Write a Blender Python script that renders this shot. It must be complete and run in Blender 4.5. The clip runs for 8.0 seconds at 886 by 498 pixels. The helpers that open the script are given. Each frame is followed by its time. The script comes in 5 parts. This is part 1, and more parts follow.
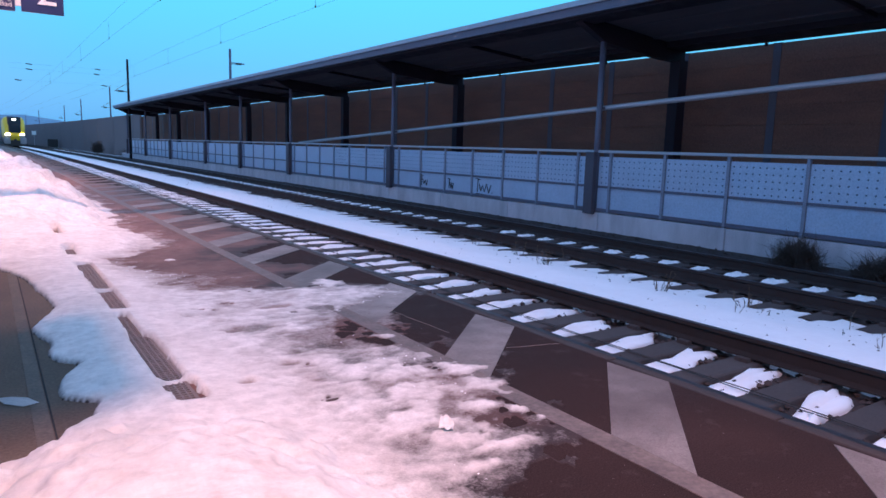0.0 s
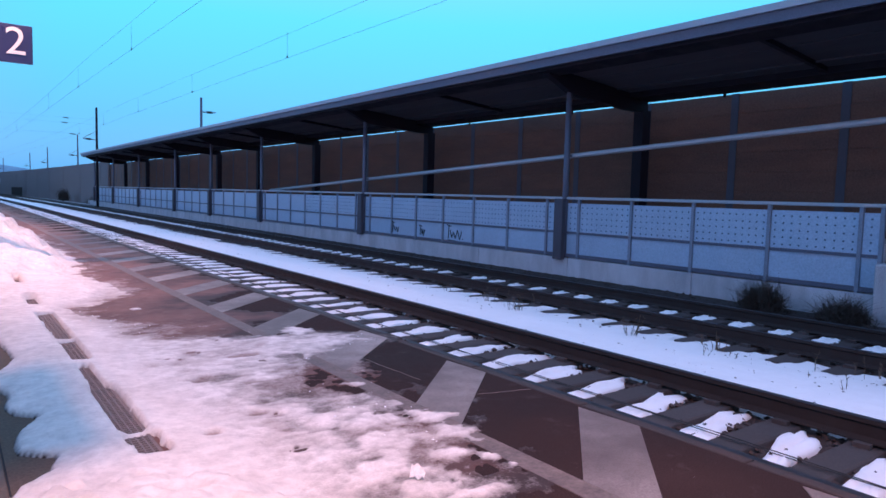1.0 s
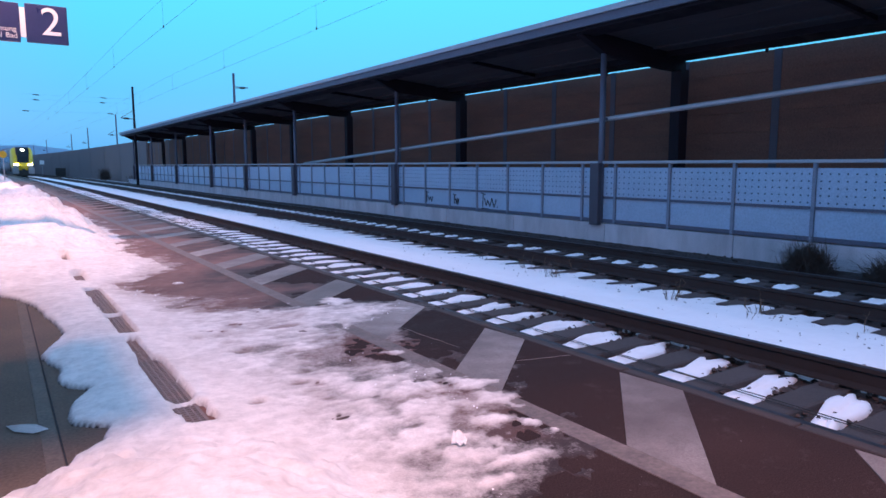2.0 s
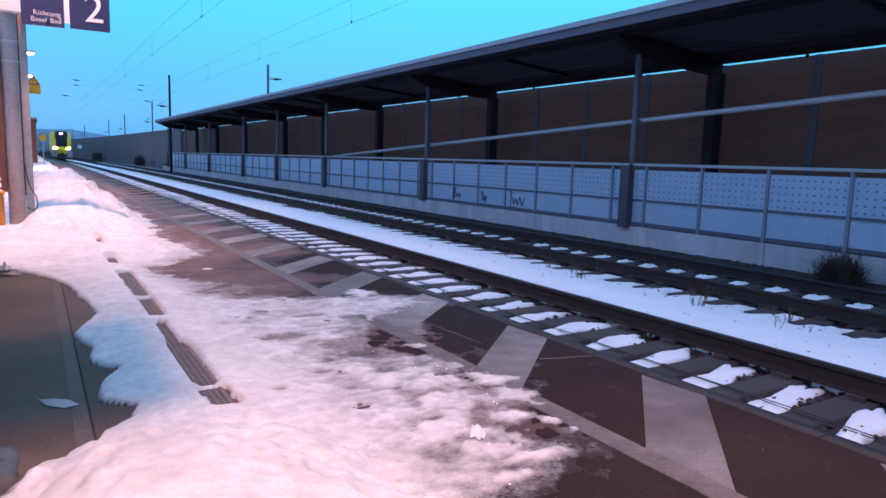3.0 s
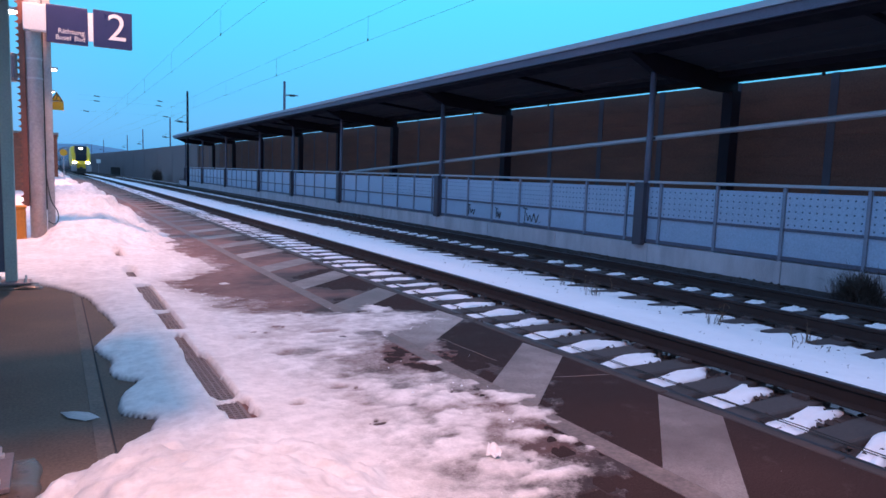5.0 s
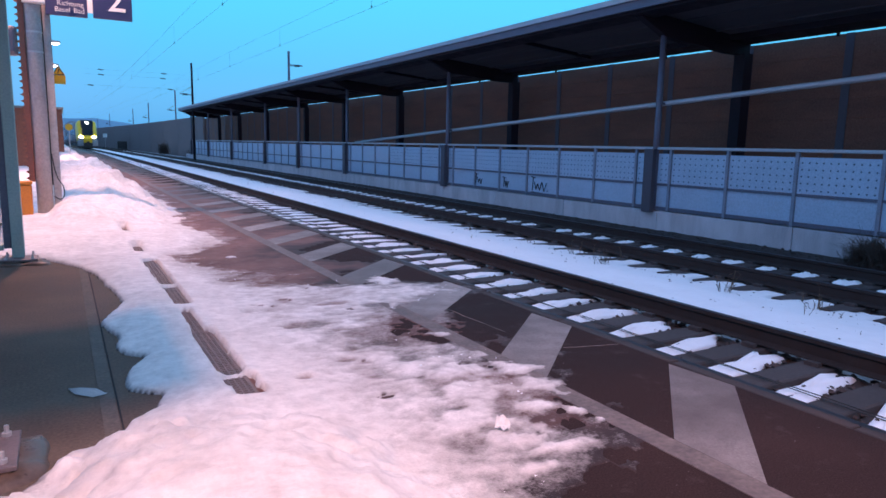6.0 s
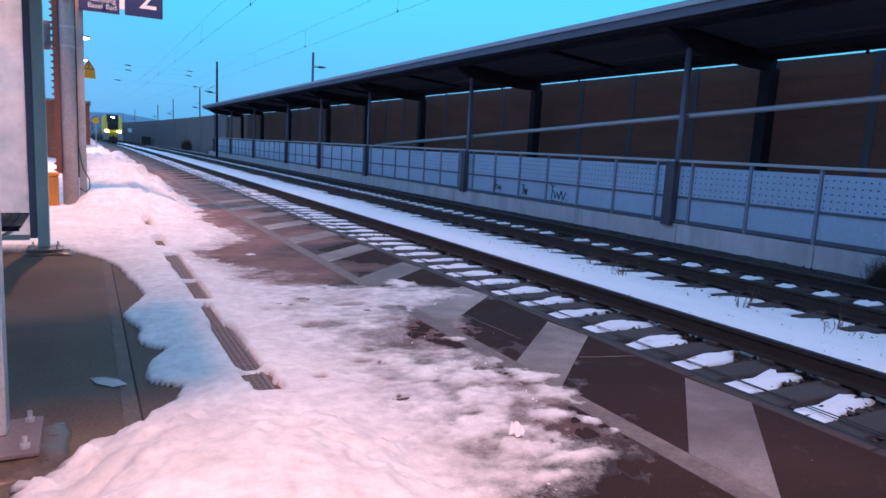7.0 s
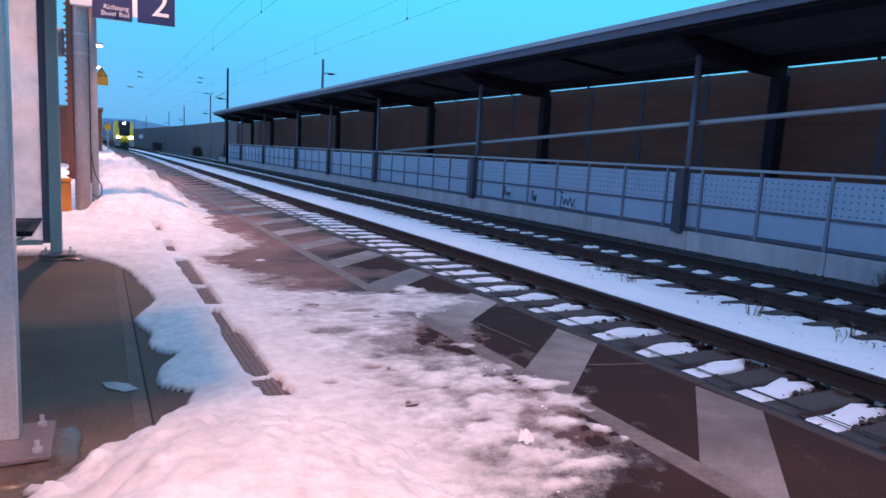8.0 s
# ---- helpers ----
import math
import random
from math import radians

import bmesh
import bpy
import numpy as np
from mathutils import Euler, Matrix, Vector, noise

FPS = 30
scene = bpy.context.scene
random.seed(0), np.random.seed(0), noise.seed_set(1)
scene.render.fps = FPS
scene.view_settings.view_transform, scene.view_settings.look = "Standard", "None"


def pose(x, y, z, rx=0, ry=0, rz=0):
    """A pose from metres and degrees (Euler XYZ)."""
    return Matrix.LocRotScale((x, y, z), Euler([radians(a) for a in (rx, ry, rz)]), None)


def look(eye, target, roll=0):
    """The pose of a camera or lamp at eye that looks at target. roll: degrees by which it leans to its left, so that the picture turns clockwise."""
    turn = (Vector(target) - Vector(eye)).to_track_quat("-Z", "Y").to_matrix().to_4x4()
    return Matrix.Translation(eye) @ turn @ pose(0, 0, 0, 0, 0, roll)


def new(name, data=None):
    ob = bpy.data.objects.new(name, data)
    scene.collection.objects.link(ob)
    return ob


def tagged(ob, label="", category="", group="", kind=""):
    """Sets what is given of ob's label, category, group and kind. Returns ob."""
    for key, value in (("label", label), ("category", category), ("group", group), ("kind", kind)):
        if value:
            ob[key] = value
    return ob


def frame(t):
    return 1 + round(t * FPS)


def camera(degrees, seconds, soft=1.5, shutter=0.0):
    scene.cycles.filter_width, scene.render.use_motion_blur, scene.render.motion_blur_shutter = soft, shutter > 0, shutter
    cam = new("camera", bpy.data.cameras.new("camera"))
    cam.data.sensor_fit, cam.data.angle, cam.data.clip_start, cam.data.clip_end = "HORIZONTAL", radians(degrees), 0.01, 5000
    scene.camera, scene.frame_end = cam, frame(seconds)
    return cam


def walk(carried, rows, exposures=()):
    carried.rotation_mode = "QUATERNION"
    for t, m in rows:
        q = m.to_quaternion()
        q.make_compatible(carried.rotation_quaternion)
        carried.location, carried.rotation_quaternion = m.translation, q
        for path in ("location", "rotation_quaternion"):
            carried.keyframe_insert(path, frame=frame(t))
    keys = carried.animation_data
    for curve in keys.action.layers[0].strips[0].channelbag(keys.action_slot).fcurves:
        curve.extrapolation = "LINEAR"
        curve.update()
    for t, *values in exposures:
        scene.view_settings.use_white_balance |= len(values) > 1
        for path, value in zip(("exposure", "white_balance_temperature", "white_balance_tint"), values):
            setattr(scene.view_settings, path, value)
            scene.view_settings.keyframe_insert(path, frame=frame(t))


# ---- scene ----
cam = camera(67.15, 8.0, 1.6)
ROWS = [
    (0.0, (0.023, -0.026, 1.190), -34.48, -8.59, 1.66),
    (0.5, (0.023, -0.023, 1.195), -36.38, -4.91, 2.25),
    (1.0, (0.021, -0.044, 1.190), -36.81, -4.54, 1.51),
    (1.5, (0.027, -0.022, 1.182), -34.56, -5.45, 1.06),
    (2.0, (0.033, -0.013, 1.175), -33.85, -7.20, -0.17),
    (2.2, (0.028, -0.018, 1.187), -31.70, -7.54, -0.62),
    (3.3, (0.022, -0.029, 1.163), -31.83, -8.09, 2.23),
    (3.5, (0.042, 0.009, 1.166), -31.61, -8.67, 2.30),
    (4.0, (0.030, -0.019, 1.167), -30.80, -7.25, 2.29),
    (4.2, (0.011, -0.038, 1.191), -30.60, -5.29, 2.76),
    (5.3, (-0.007, -0.041, 1.177), -31.00, -6.98, 1.42),
    (5.5, (0.011, -0.028, 1.177), -31.88, -7.47, 1.60),
    (6.0, (0.032, 0.007, 1.178), -29.80, -8.80, 1.16),
    (6.5, (0.018, 0.020, 1.180), -28.01, -8.03, 1.69),
    (7.0, (0.007, 0.001, 1.178), -28.38, -8.42, 3.03),
    (7.5, (0.005, -0.001, 1.174), -28.19, -7.58, 3.23),
    (8.0, (-0.000, 0.000, 1.180), -27.61, -7.92, 3.12),
]
walk(cam, [(t, pose(*eye, 90 + pitch, 0, yaw) @ pose(0, 0, 0, 0, 0, roll)) for t, eye, yaw, pitch, roll in ROWS],
     [(0.0, 0.10, 6550, 14), (0.5, 0.15, 6550, 19), (1.0, 0.14, 6550, 18), (1.5, 0.14, 6550, 16), (2.0, 0.13, 6450, 12.5), (3.5, 0.08, 6500, 11), (5.5, 0.02, 6400, 10.5), (8.0, 0.01, 6450, 8.5)])

# ---- world and light ----
world = bpy.data.worlds.new("dusk_sky")
scene.world = world
world.use_nodes = True
wt = world.node_tree
wt.nodes.clear()
w_out = wt.nodes.new("ShaderNodeOutputWorld")
w_bg = wt.nodes.new("ShaderNodeBackground")
w_tc = wt.nodes.new("ShaderNodeTexCoord")
w_sep = wt.nodes.new("ShaderNodeSeparateXYZ")
w_ramp = wt.nodes.new("ShaderNodeValToRGB")
w_sky = wt.nodes.new("ShaderNodeTexSky")
w_sky.sky_type, w_sky.sun_disc = "NISHITA", False
w_sky.sun_elevation, w_sky.sun_rotation = radians(2.0), radians(215)
w_add = wt.nodes.new("ShaderNodeMixRGB")
w_add.blend_type, w_add.inputs["Fac"].default_value = "ADD", 0.05
ramp = w_ramp.color_ramp
ramp.elements[0].position, ramp.elements[0].color = 0.0, (0.045, 0.38, 0.80, 1)
ramp.elements[1].position, ramp.elements[1].color = 1.0, (0.54, 0.69, 1.20, 1)
for at, col in ((0.10, (0.02, 0.45, 0.95, 1)), (0.24, (0.035, 0.64, 1.0, 1)), (0.45, (0.31, 0.64, 1.14, 1))):
    e = ramp.elements.new(at)
    e.color = col
wt.links.new(w_tc.outputs["Generated"], w_sep.inputs[0])
wt.links.new(w_sep.outputs["Z"], w_ramp.inputs["Fac"])
w_side = wt.nodes.new("ShaderNodeValToRGB")
w_side.color_ramp.elements[0].position, w_side.color_ramp.elements[0].color = 0.30, (1, 1, 1, 1)
w_side.color_ramp.elements[1].position, w_side.color_ramp.elements[1].color = 0.56, (0, 0, 0, 1)
w_half = wt.nodes.new("ShaderNodeMath")
w_half.operation = "MULTIPLY_ADD"
w_half.inputs[1].default_value, w_half.inputs[2].default_value = 0.5, 0.5
w_dusk = wt.nodes.new("ShaderNodeMixRGB")
w_dusk.inputs["Color2"].default_value = (0.14, 0.42, 0.92, 1)
wt.links.new(w_sep.outputs["X"], w_half.inputs[0])
wt.links.new(w_half.outputs[0], w_side.inputs["Fac"])
wt.links.new(w_side.outputs["Color"], w_dusk.inputs["Fac"])
wt.links.new(w_ramp.outputs["Color"], w_dusk.inputs["Color1"])
wt.links.new(w_dusk.outputs["Color"], w_add.inputs["Color1"])
wt.links.new(w_sky.outputs["Color"], w_add.inputs["Color2"])
wt.links.new(w_add.outputs["Color"], w_bg.inputs["Color"])
wt.links.new(w_bg.outputs[0], w_out.inputs[0])
w_bg.inputs["Strength"].default_value = 1.05


def lamp(name, place, watts, colour, radius, target=None, spot=None):
    kind = "SPOT" if spot else "POINT"
    data = bpy.data.lights.new(name, kind)
    data.energy, data.color, data.shadow_soft_size = watts, colour, radius
    if spot:
        data.spot_size, data.spot_blend = radians(spot), 0.9
    ob = new(name, data)
    ob.matrix_world = look(place, target) if target else pose(*place)
    return ob


WARM = (1.0, 0.465, 0.345)
LAMPS = [(0.10, -1.0, 5.2), (0.10, 10.70, 5.45), (-0.86, 21.8, 5.2), (0.14, 34.0, 5.2), (0.09, 44.4, 5.2), (0.1, 55.5, 5.2)]
for (x, y, z), w, r in zip(LAMPS, (1900, 1450, 2700, 1250, 1000, 1000), (0.14, 0.13, 0.14, 0.14, 0.14, 0.14)):
    lamp("platform_light", (x, y, z - 0.12), w, WARM, r, (x, y, 0), 144)

# ---- materials ----


def nodes_of(name):
    m = bpy.data.materials.new(name)
    m.use_nodes = True
    nt = m.node_tree
    return m, nt, nt.nodes["Principled BSDF"]


def noise_node(nt, scale, detail=5.0, rough=0.6, stretch=None):
    tc = nt.nodes.new("ShaderNodeNewGeometry")
    n = nt.nodes.new("ShaderNodeTexNoise")
    n.inputs["Scale"].default_value, n.inputs["Detail"].default_value, n.inputs["Roughness"].default_value = scale, detail, rough
    src = tc.outputs["Position"]
    if stretch:
        mp = nt.nodes.new("ShaderNodeMapping")
        mp.inputs["Scale"].default_value = stretch
        nt.links.new(src, mp.inputs[0])
        src = mp.outputs[0]
    nt.links.new(src, n.inputs["Vector"])
    return n


def ramp_node(nt, src, stops):
    r = nt.nodes.new("ShaderNodeValToRGB")
    c = r.color_ramp
    c.elements[0].position, c.elements[0].color = stops[0][0], (*stops[0][1], 1)
    c.elements[1].position, c.elements[1].color = stops[-1][0], (*stops[-1][1], 1)
    for at, col in stops[1:-1]:
        c.elements.new(at).color = (*col, 1)
    nt.links.new(src, r.inputs["Fac"])
    return r


def mixed(nt, fac, a, b, blend="MIX"):
    m = nt.nodes.new("ShaderNodeMixRGB")
    m.blend_type = blend
    for key, v in (("Fac", fac), ("Color1", a), ("Color2", b)):
        if isinstance(v, (int, float)):
            m.inputs[key].default_value = v
        elif isinstance(v, tuple):
            m.inputs[key].default_value = (*v, 1)
        else:
            nt.links.new(v, m.inputs[key])
    return m.outputs[0]


def bump(nt, bs, src, strength, distance):
    b = nt.nodes.new("ShaderNodeBump")
    b.inputs["Strength"].default_value, b.inputs["Distance"].default_value = strength, distance
    nt.links.new(src, b.inputs["Height"])
    nt.links.new(b.outputs[0], bs.inputs["Normal"])


def plain(name, a, b, rough=0.6, metal=0.0, scale=3.0, fine=60.0, relief=0.15, dist=0.004, vary=0.0, stretch=None, spec=0.5):
    """Two tones blended by a broad and a fine noise, with a fine relief."""
    m, nt, bs = nodes_of(name)
    big, small = noise_node(nt, scale, stretch=stretch), noise_node(nt, fine, 3)
    c = ramp_node(nt, big.outputs["Fac"], [(0.3, a), (0.72, b)]).outputs[0]
    c = mixed(nt, 0.35, c, ramp_node(nt, small.outputs["Fac"], [(0.25, tuple(v * 0.55 for v in a)), (0.8, tuple(min(1, v * 1.3) for v in b))]).outputs[0])
    if vary:
        info = nt.nodes.new("ShaderNodeObjectInfo")
        c = mixed(nt, vary, c, ramp_node(nt, info.outputs["Random"], [(0.0, (0.35, 0.35, 0.35)), (1.0, (1.0, 1.0, 1.0))]).outputs[0], "MULTIPLY")
    nt.links.new(c, bs.inputs["Base Color"])
    rr = ramp_node(nt, big.outputs["Fac"], [(0.3, (max(0, rough - 0.12),) * 3), (0.7, (min(1, rough + 0.12),) * 3)])
    nt.links.new(rr.outputs[0], bs.inputs["Roughness"])
    bs.inputs["Metallic"].default_value = metal
    bs.inputs["Specular IOR Level"].default_value = spec
    if relief:
        bump(nt, bs, small.outputs["Fac"], relief, dist)
    return m


def glowing(name, colour, strength):
    m, nt, bs = nodes_of(name)
    bs.inputs["Base Color"].default_value = (*colour, 1)
    bs.inputs["Emission Color"].default_value = (*colour, 1)
    bs.inputs["Emission Strength"].default_value = strength
    return m


def asphalt_colour(nt):
    """Old asphalt: dark binder with broad lighter areas and grit; also gives the broad and the grit noise."""
    big, grit = noise_node(nt, 0.9, 6, 0.65), noise_node(nt, 140, 2)
    c = ramp_node(nt, big.outputs["Fac"], [(0.32, (0.0145, 0.0088, 0.0088)), (0.66, (0.051, 0.032, 0.031))]).outputs[0]
    c = mixed(nt, 0.5, c, ramp_node(nt, grit.outputs["Fac"], [(0.3, (0.012, 0.007, 0.006)), (0.75, (0.059, 0.039, 0.038))]).outputs[0])
    return c, big, grit


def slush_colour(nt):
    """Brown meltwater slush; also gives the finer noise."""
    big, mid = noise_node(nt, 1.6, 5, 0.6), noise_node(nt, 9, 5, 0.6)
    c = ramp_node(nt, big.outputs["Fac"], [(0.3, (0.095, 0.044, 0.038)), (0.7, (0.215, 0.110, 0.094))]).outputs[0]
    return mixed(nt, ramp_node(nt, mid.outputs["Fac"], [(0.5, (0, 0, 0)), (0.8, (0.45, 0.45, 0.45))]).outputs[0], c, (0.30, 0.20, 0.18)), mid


def snow_material(name, dirt=0.25, tone=(0.80, 0.80, 0.82), slush=False):
    """Snow with dirt; slush: where the stored depth runs out it turns to wet grey film over asphalt."""
    m, nt, bs = nodes_of(name)
    big, mid, fine = noise_node(nt, 2.2, 6, 0.65), noise_node(nt, 14, 6, 0.7), noise_node(nt, 90, 3)
    c = ramp_node(nt, mid.outputs["Fac"], [(0.28, tuple(v * (1 - dirt) for v in tone)), (0.6, tone), (1.0, (0.86, 0.86, 0.87))]).outputs[0]
    c = mixed(nt, ramp_node(nt, big.outputs["Fac"], [(0.42, (0, 0, 0)), (0.72, (dirt * 1.5,) * 3)]).outputs[0], c, (0.40, 0.34, 0.32))
    if slush:
        att = nt.nodes.new("ShaderNodeAttribute")
        att.attribute_name = "cover"
        level = att.outputs["Fac"]
        for scale, amount in ((7.5, 0.32), (26, 0.40), (95, 0.45)):
            grain, add = noise_node(nt, scale, 3, 0.6), nt.nodes.new("ShaderNodeMath")
            add.operation = "MULTIPLY_ADD"
            add.inputs[1].default_value = amount
            nt.links.new(grain.outputs["Fac"], add.inputs[0])
            nt.links.new(level, add.inputs[2])
            level = add.outputs[0]
        half = nt.nodes.new("ShaderNodeMath")
        half.operation = "MULTIPLY"
        half.inputs[1].default_value = 0.5
        nt.links.new(level, half.inputs[0])
        k = ramp_node(nt, half.outputs[0], [(0.35, (0, 0, 0)), (0.41, (0.15, 0.15, 0.15)), (0.48, (0.34, 0.34, 0.34)), (0.61, (0.64, 0.64, 0.64)), (0.79, (1, 1, 1))])
        wet = nt.nodes.new("ShaderNodeAttribute")
        wet.attribute_name = "wet"
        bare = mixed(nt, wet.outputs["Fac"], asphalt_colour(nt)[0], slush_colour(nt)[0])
        c = mixed(nt, k.outputs[0], bare, c)
    nt.links.new(c, bs.inputs["Base Color"])
    bs.inputs["Roughness"].default_value = 0.7
    bs.inputs["Specular IOR Level"].default_value = 0.25
    hgt = mixed(nt, 0.15, mid.outputs["Fac"], fine.outputs["Fac"])
    bump(nt, bs, hgt, 0.14, 0.010)
    return m


def asphalt_material():
    """Old wet asphalt: grit, darker wet patches with gloss, a film of grey slush."""
    m, nt, bs = nodes_of("platform_asphalt")
    c, big, grit = asphalt_colour(nt)
    mid = noise_node(nt, 5.5, 6, 0.7)
    film = ramp_node(nt, mid.outputs["Fac"], [(0.58, (0, 0, 0)), (0.82, (0.22, 0.22, 0.22))]).outputs[0]
    c = mixed(nt, film, c, (0.26, 0.21, 0.20))
    speck, where = noise_node(nt, 75, 1, 0.4), noise_node(nt, 1.7, 4)
    dots = mixed(nt, 1.0, ramp_node(nt, speck.outputs["Fac"], [(0.74, (0, 0, 0)), (0.82, (0.5, 0.5, 0.5))]).outputs[0], ramp_node(nt, where.outputs["Fac"], [(0.42, (0.05, 0.05, 0.05)), (0.62, (0.8, 0.8, 0.8))]).outputs[0], "MULTIPLY")
    c = mixed(nt, dots, c, (0.42, 0.38, 0.37))
    nt.links.new(c, bs.inputs["Base Color"])
    rr = ramp_node(nt, big.outputs["Fac"], [(0.35, (0.65,) * 3), (0.62, (0.92,) * 3)])
    nt.links.new(rr.outputs[0], bs.inputs["Roughness"])
    bs.inputs["Specular IOR Level"].default_value = 0.06
    bump(nt, bs, grit.outputs["Fac"], 0.4, 0.004)
    return m


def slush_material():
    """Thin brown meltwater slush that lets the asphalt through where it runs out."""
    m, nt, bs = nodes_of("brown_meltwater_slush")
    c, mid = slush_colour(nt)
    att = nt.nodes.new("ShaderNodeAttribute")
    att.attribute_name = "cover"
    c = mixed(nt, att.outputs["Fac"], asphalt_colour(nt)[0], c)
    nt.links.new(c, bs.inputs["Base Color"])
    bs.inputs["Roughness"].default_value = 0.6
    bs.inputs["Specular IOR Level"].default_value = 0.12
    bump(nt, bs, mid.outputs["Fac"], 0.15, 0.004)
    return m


def paint_material():
    """Worn white road paint with the asphalt showing through."""
    m, nt, bs = nodes_of("worn_white_paint")
    mid, fine = noise_node(nt, 7, 8, 0.75), noise_node(nt, 120, 3)
    c = ramp_node(nt, mid.outputs["Fac"], [(0.30, (0.09, 0.07, 0.065)), (0.46, (0.22, 0.185, 0.172)), (0.75, (0.36, 0.315, 0.295))]).outputs[0]
    c = mixed(nt, 0.3, c, ramp_node(nt, fine.outputs["Fac"], [(0.3, (0.12, 0.10, 0.10)), (0.7, (0.6, 0.57, 0.55))]).outputs[0])
    fade, info = noise_node(nt, 0.8, 4), nt.nodes.new("ShaderNodeObjectInfo")
    c = mixed(nt, ramp_node(nt, fade.outputs["Fac"], [(0.38, (0, 0, 0)), (0.64, (0.85, 0.85, 0.85))]).outputs[0], c, (0.085, 0.060, 0.054))
    c = mixed(nt, 0.6, c, ramp_node(nt, info.outputs["Random"], [(0.0, (0.6, 0.58, 0.57)), (1.0, (1.0, 1.0, 1.0))]).outputs[0], "MULTIPLY")
    nt.links.new(c, bs.inputs["Base Color"])
    bs.inputs["Roughness"].default_value = 0.6
    bump(nt, bs, fine.outputs["Fac"], 0.3, 0.003)
    return m


def glass_material(name, tint=(0.9, 0.95, 0.97), rough=0.05, clear=0.75):
    """A thin dirty pane with a Fresnel gloss and a milky film that scatters light both ways."""
    m, nt, bs = nodes_of(name)
    out = nt.nodes["Material Output"]
    tr, gl, df = nt.nodes.new("ShaderNodeBsdfTransparent"), nt.nodes.new("ShaderNodeBsdfGlossy"), nt.nodes.new("ShaderNodeBsdfDiffuse")
    tr.inputs[0].default_value = (*tint, 1)
    gl.inputs["Roughness"].default_value = rough
    df.inputs[0].default_value = (0.75, 0.77, 0.8, 1)
    mist, haze = nt.nodes.new("ShaderNodeBsdfTranslucent"), nt.nodes.new("ShaderNodeMixShader")
    mist.inputs[0].default_value = (0.85, 0.87, 0.9, 1)
    haze.inputs[0].default_value = 0.55
    nt.links.new(df.outputs[0], haze.inputs[1])
    nt.links.new(mist.outputs[0], haze.inputs[2])
    fr = nt.nodes.new("ShaderNodeFresnel")
    fr.inputs[0].default_value = 1.45
    film = noise_node(nt, 2.5, 5)
    fac = ramp_node(nt, film.outputs["Fac"], [(0.3, ((1 - clear) * 0.6,) * 3), (0.8, (min(1, (1 - clear) * 1.5),) * 3)])
    a, b = nt.nodes.new("ShaderNodeMixShader"), nt.nodes.new("ShaderNodeMixShader")
    nt.links.new(fac.outputs[0], a.inputs[0])
    nt.links.new(tr.outputs[0], a.inputs[1])
    nt.links.new(haze.outputs[0], a.inputs[2])
    nt.links.new(fr.outputs[0], b.inputs[0])
    nt.links.new(a.outputs[0], b.inputs[1])
    nt.links.new(gl.outputs[0], b.inputs[2])
    nt.links.new(b.outputs[0], out.inputs[0])
    return m


M_SLUSH = slush_material()
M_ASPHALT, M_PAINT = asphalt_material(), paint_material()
M_SNOW, M_SNOW_TRACK = snow_material("trodden_snow", 0.28, (0.83, 0.79, 0.765), slush=True), snow_material("clean_snow", 0.04, (0.88, 0.89, 0.91))
M_WET = plain("wet_dark_paving", (0.066, 0.052, 0.044), (0.190, 0.145, 0.115), 0.6, scale=1.4, fine=70, relief=0.08, dist=0.002, spec=0.04)
M_EDGING = plain("edging_stone", (0.085, 0.072, 0.064), (0.20, 0.165, 0.14), 0.6, scale=5, fine=60, relief=0.12, spec=0.05)
M_LINE = plain("dirty_white_line", (0.048, 0.035, 0.032), (0.23, 0.185, 0.170), 0.7, scale=8, fine=45, relief=0.25)
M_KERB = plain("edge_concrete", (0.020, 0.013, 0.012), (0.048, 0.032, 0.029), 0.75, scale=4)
M_CONC = plain("pale_concrete", (0.32, 0.29, 0.31), (0.70, 0.65, 0.685), 0.85, scale=2.4, stretch=(1, 1, 0.25))
M_SLEEPER = plain("sleeper_concrete", (0.036, 0.029, 0.029), (0.084, 0.069, 0.067), 0.8, scale=5, vary=0.35)
M_BALLAST = plain("ballast", (0.030, 0.021, 0.020), (0.066, 0.046, 0.042), 0.9, scale=2.0, fine=38, relief=1.0, dist=0.03)
M_STONE = plain("ballast_stone", (0.032, 0.022, 0.021), (0.072, 0.051, 0.046), 0.85, scale=6)
M_RAIL = plain("rusty_rail", (0.010, 0.006, 0.006), (0.026, 0.016, 0.014), 0.8, scale=6, fine=80)
M_RAILHEAD = plain("worn_rail_head", (0.02, 0.02, 0.024), (0.045, 0.045, 0.055), 0.5, 0.5, scale=6)
M_STEEL = plain("grey_blue_paint", (0.085, 0.086, 0.124), (0.125, 0.126, 0.172), 0.5, scale=2.5, fine=40, relief=0.05)
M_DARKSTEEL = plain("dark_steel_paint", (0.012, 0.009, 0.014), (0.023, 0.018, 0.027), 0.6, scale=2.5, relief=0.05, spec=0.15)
M_PANEL = plain("pale_metal_panel", (0.33, 0.43, 0.57), (0.42, 0.53, 0.67), 0.42, 0.0, scale=1.3, fine=30, relief=0.03, vary=0.12)
M_HOLE = plain("hole_black", (0.010, 0.010, 0.014), (0.02, 0.02, 0.025), 0.9, relief=0)
M_WORN = plain("worn_bar_paint", (0.075, 0.052, 0.047), (0.20, 0.155, 0.145), 0.7, scale=4, fine=60, relief=0.2)
M_FPOST = plain("fence_post_paint", (0.17, 0.19, 0.25), (0.25, 0.27, 0.34), 0.5, scale=4, relief=0.08)
M_PERF = plain("shadowed_perforation", (0.07, 0.10, 0.15), (0.10, 0.14, 0.20), 0.9, relief=0)
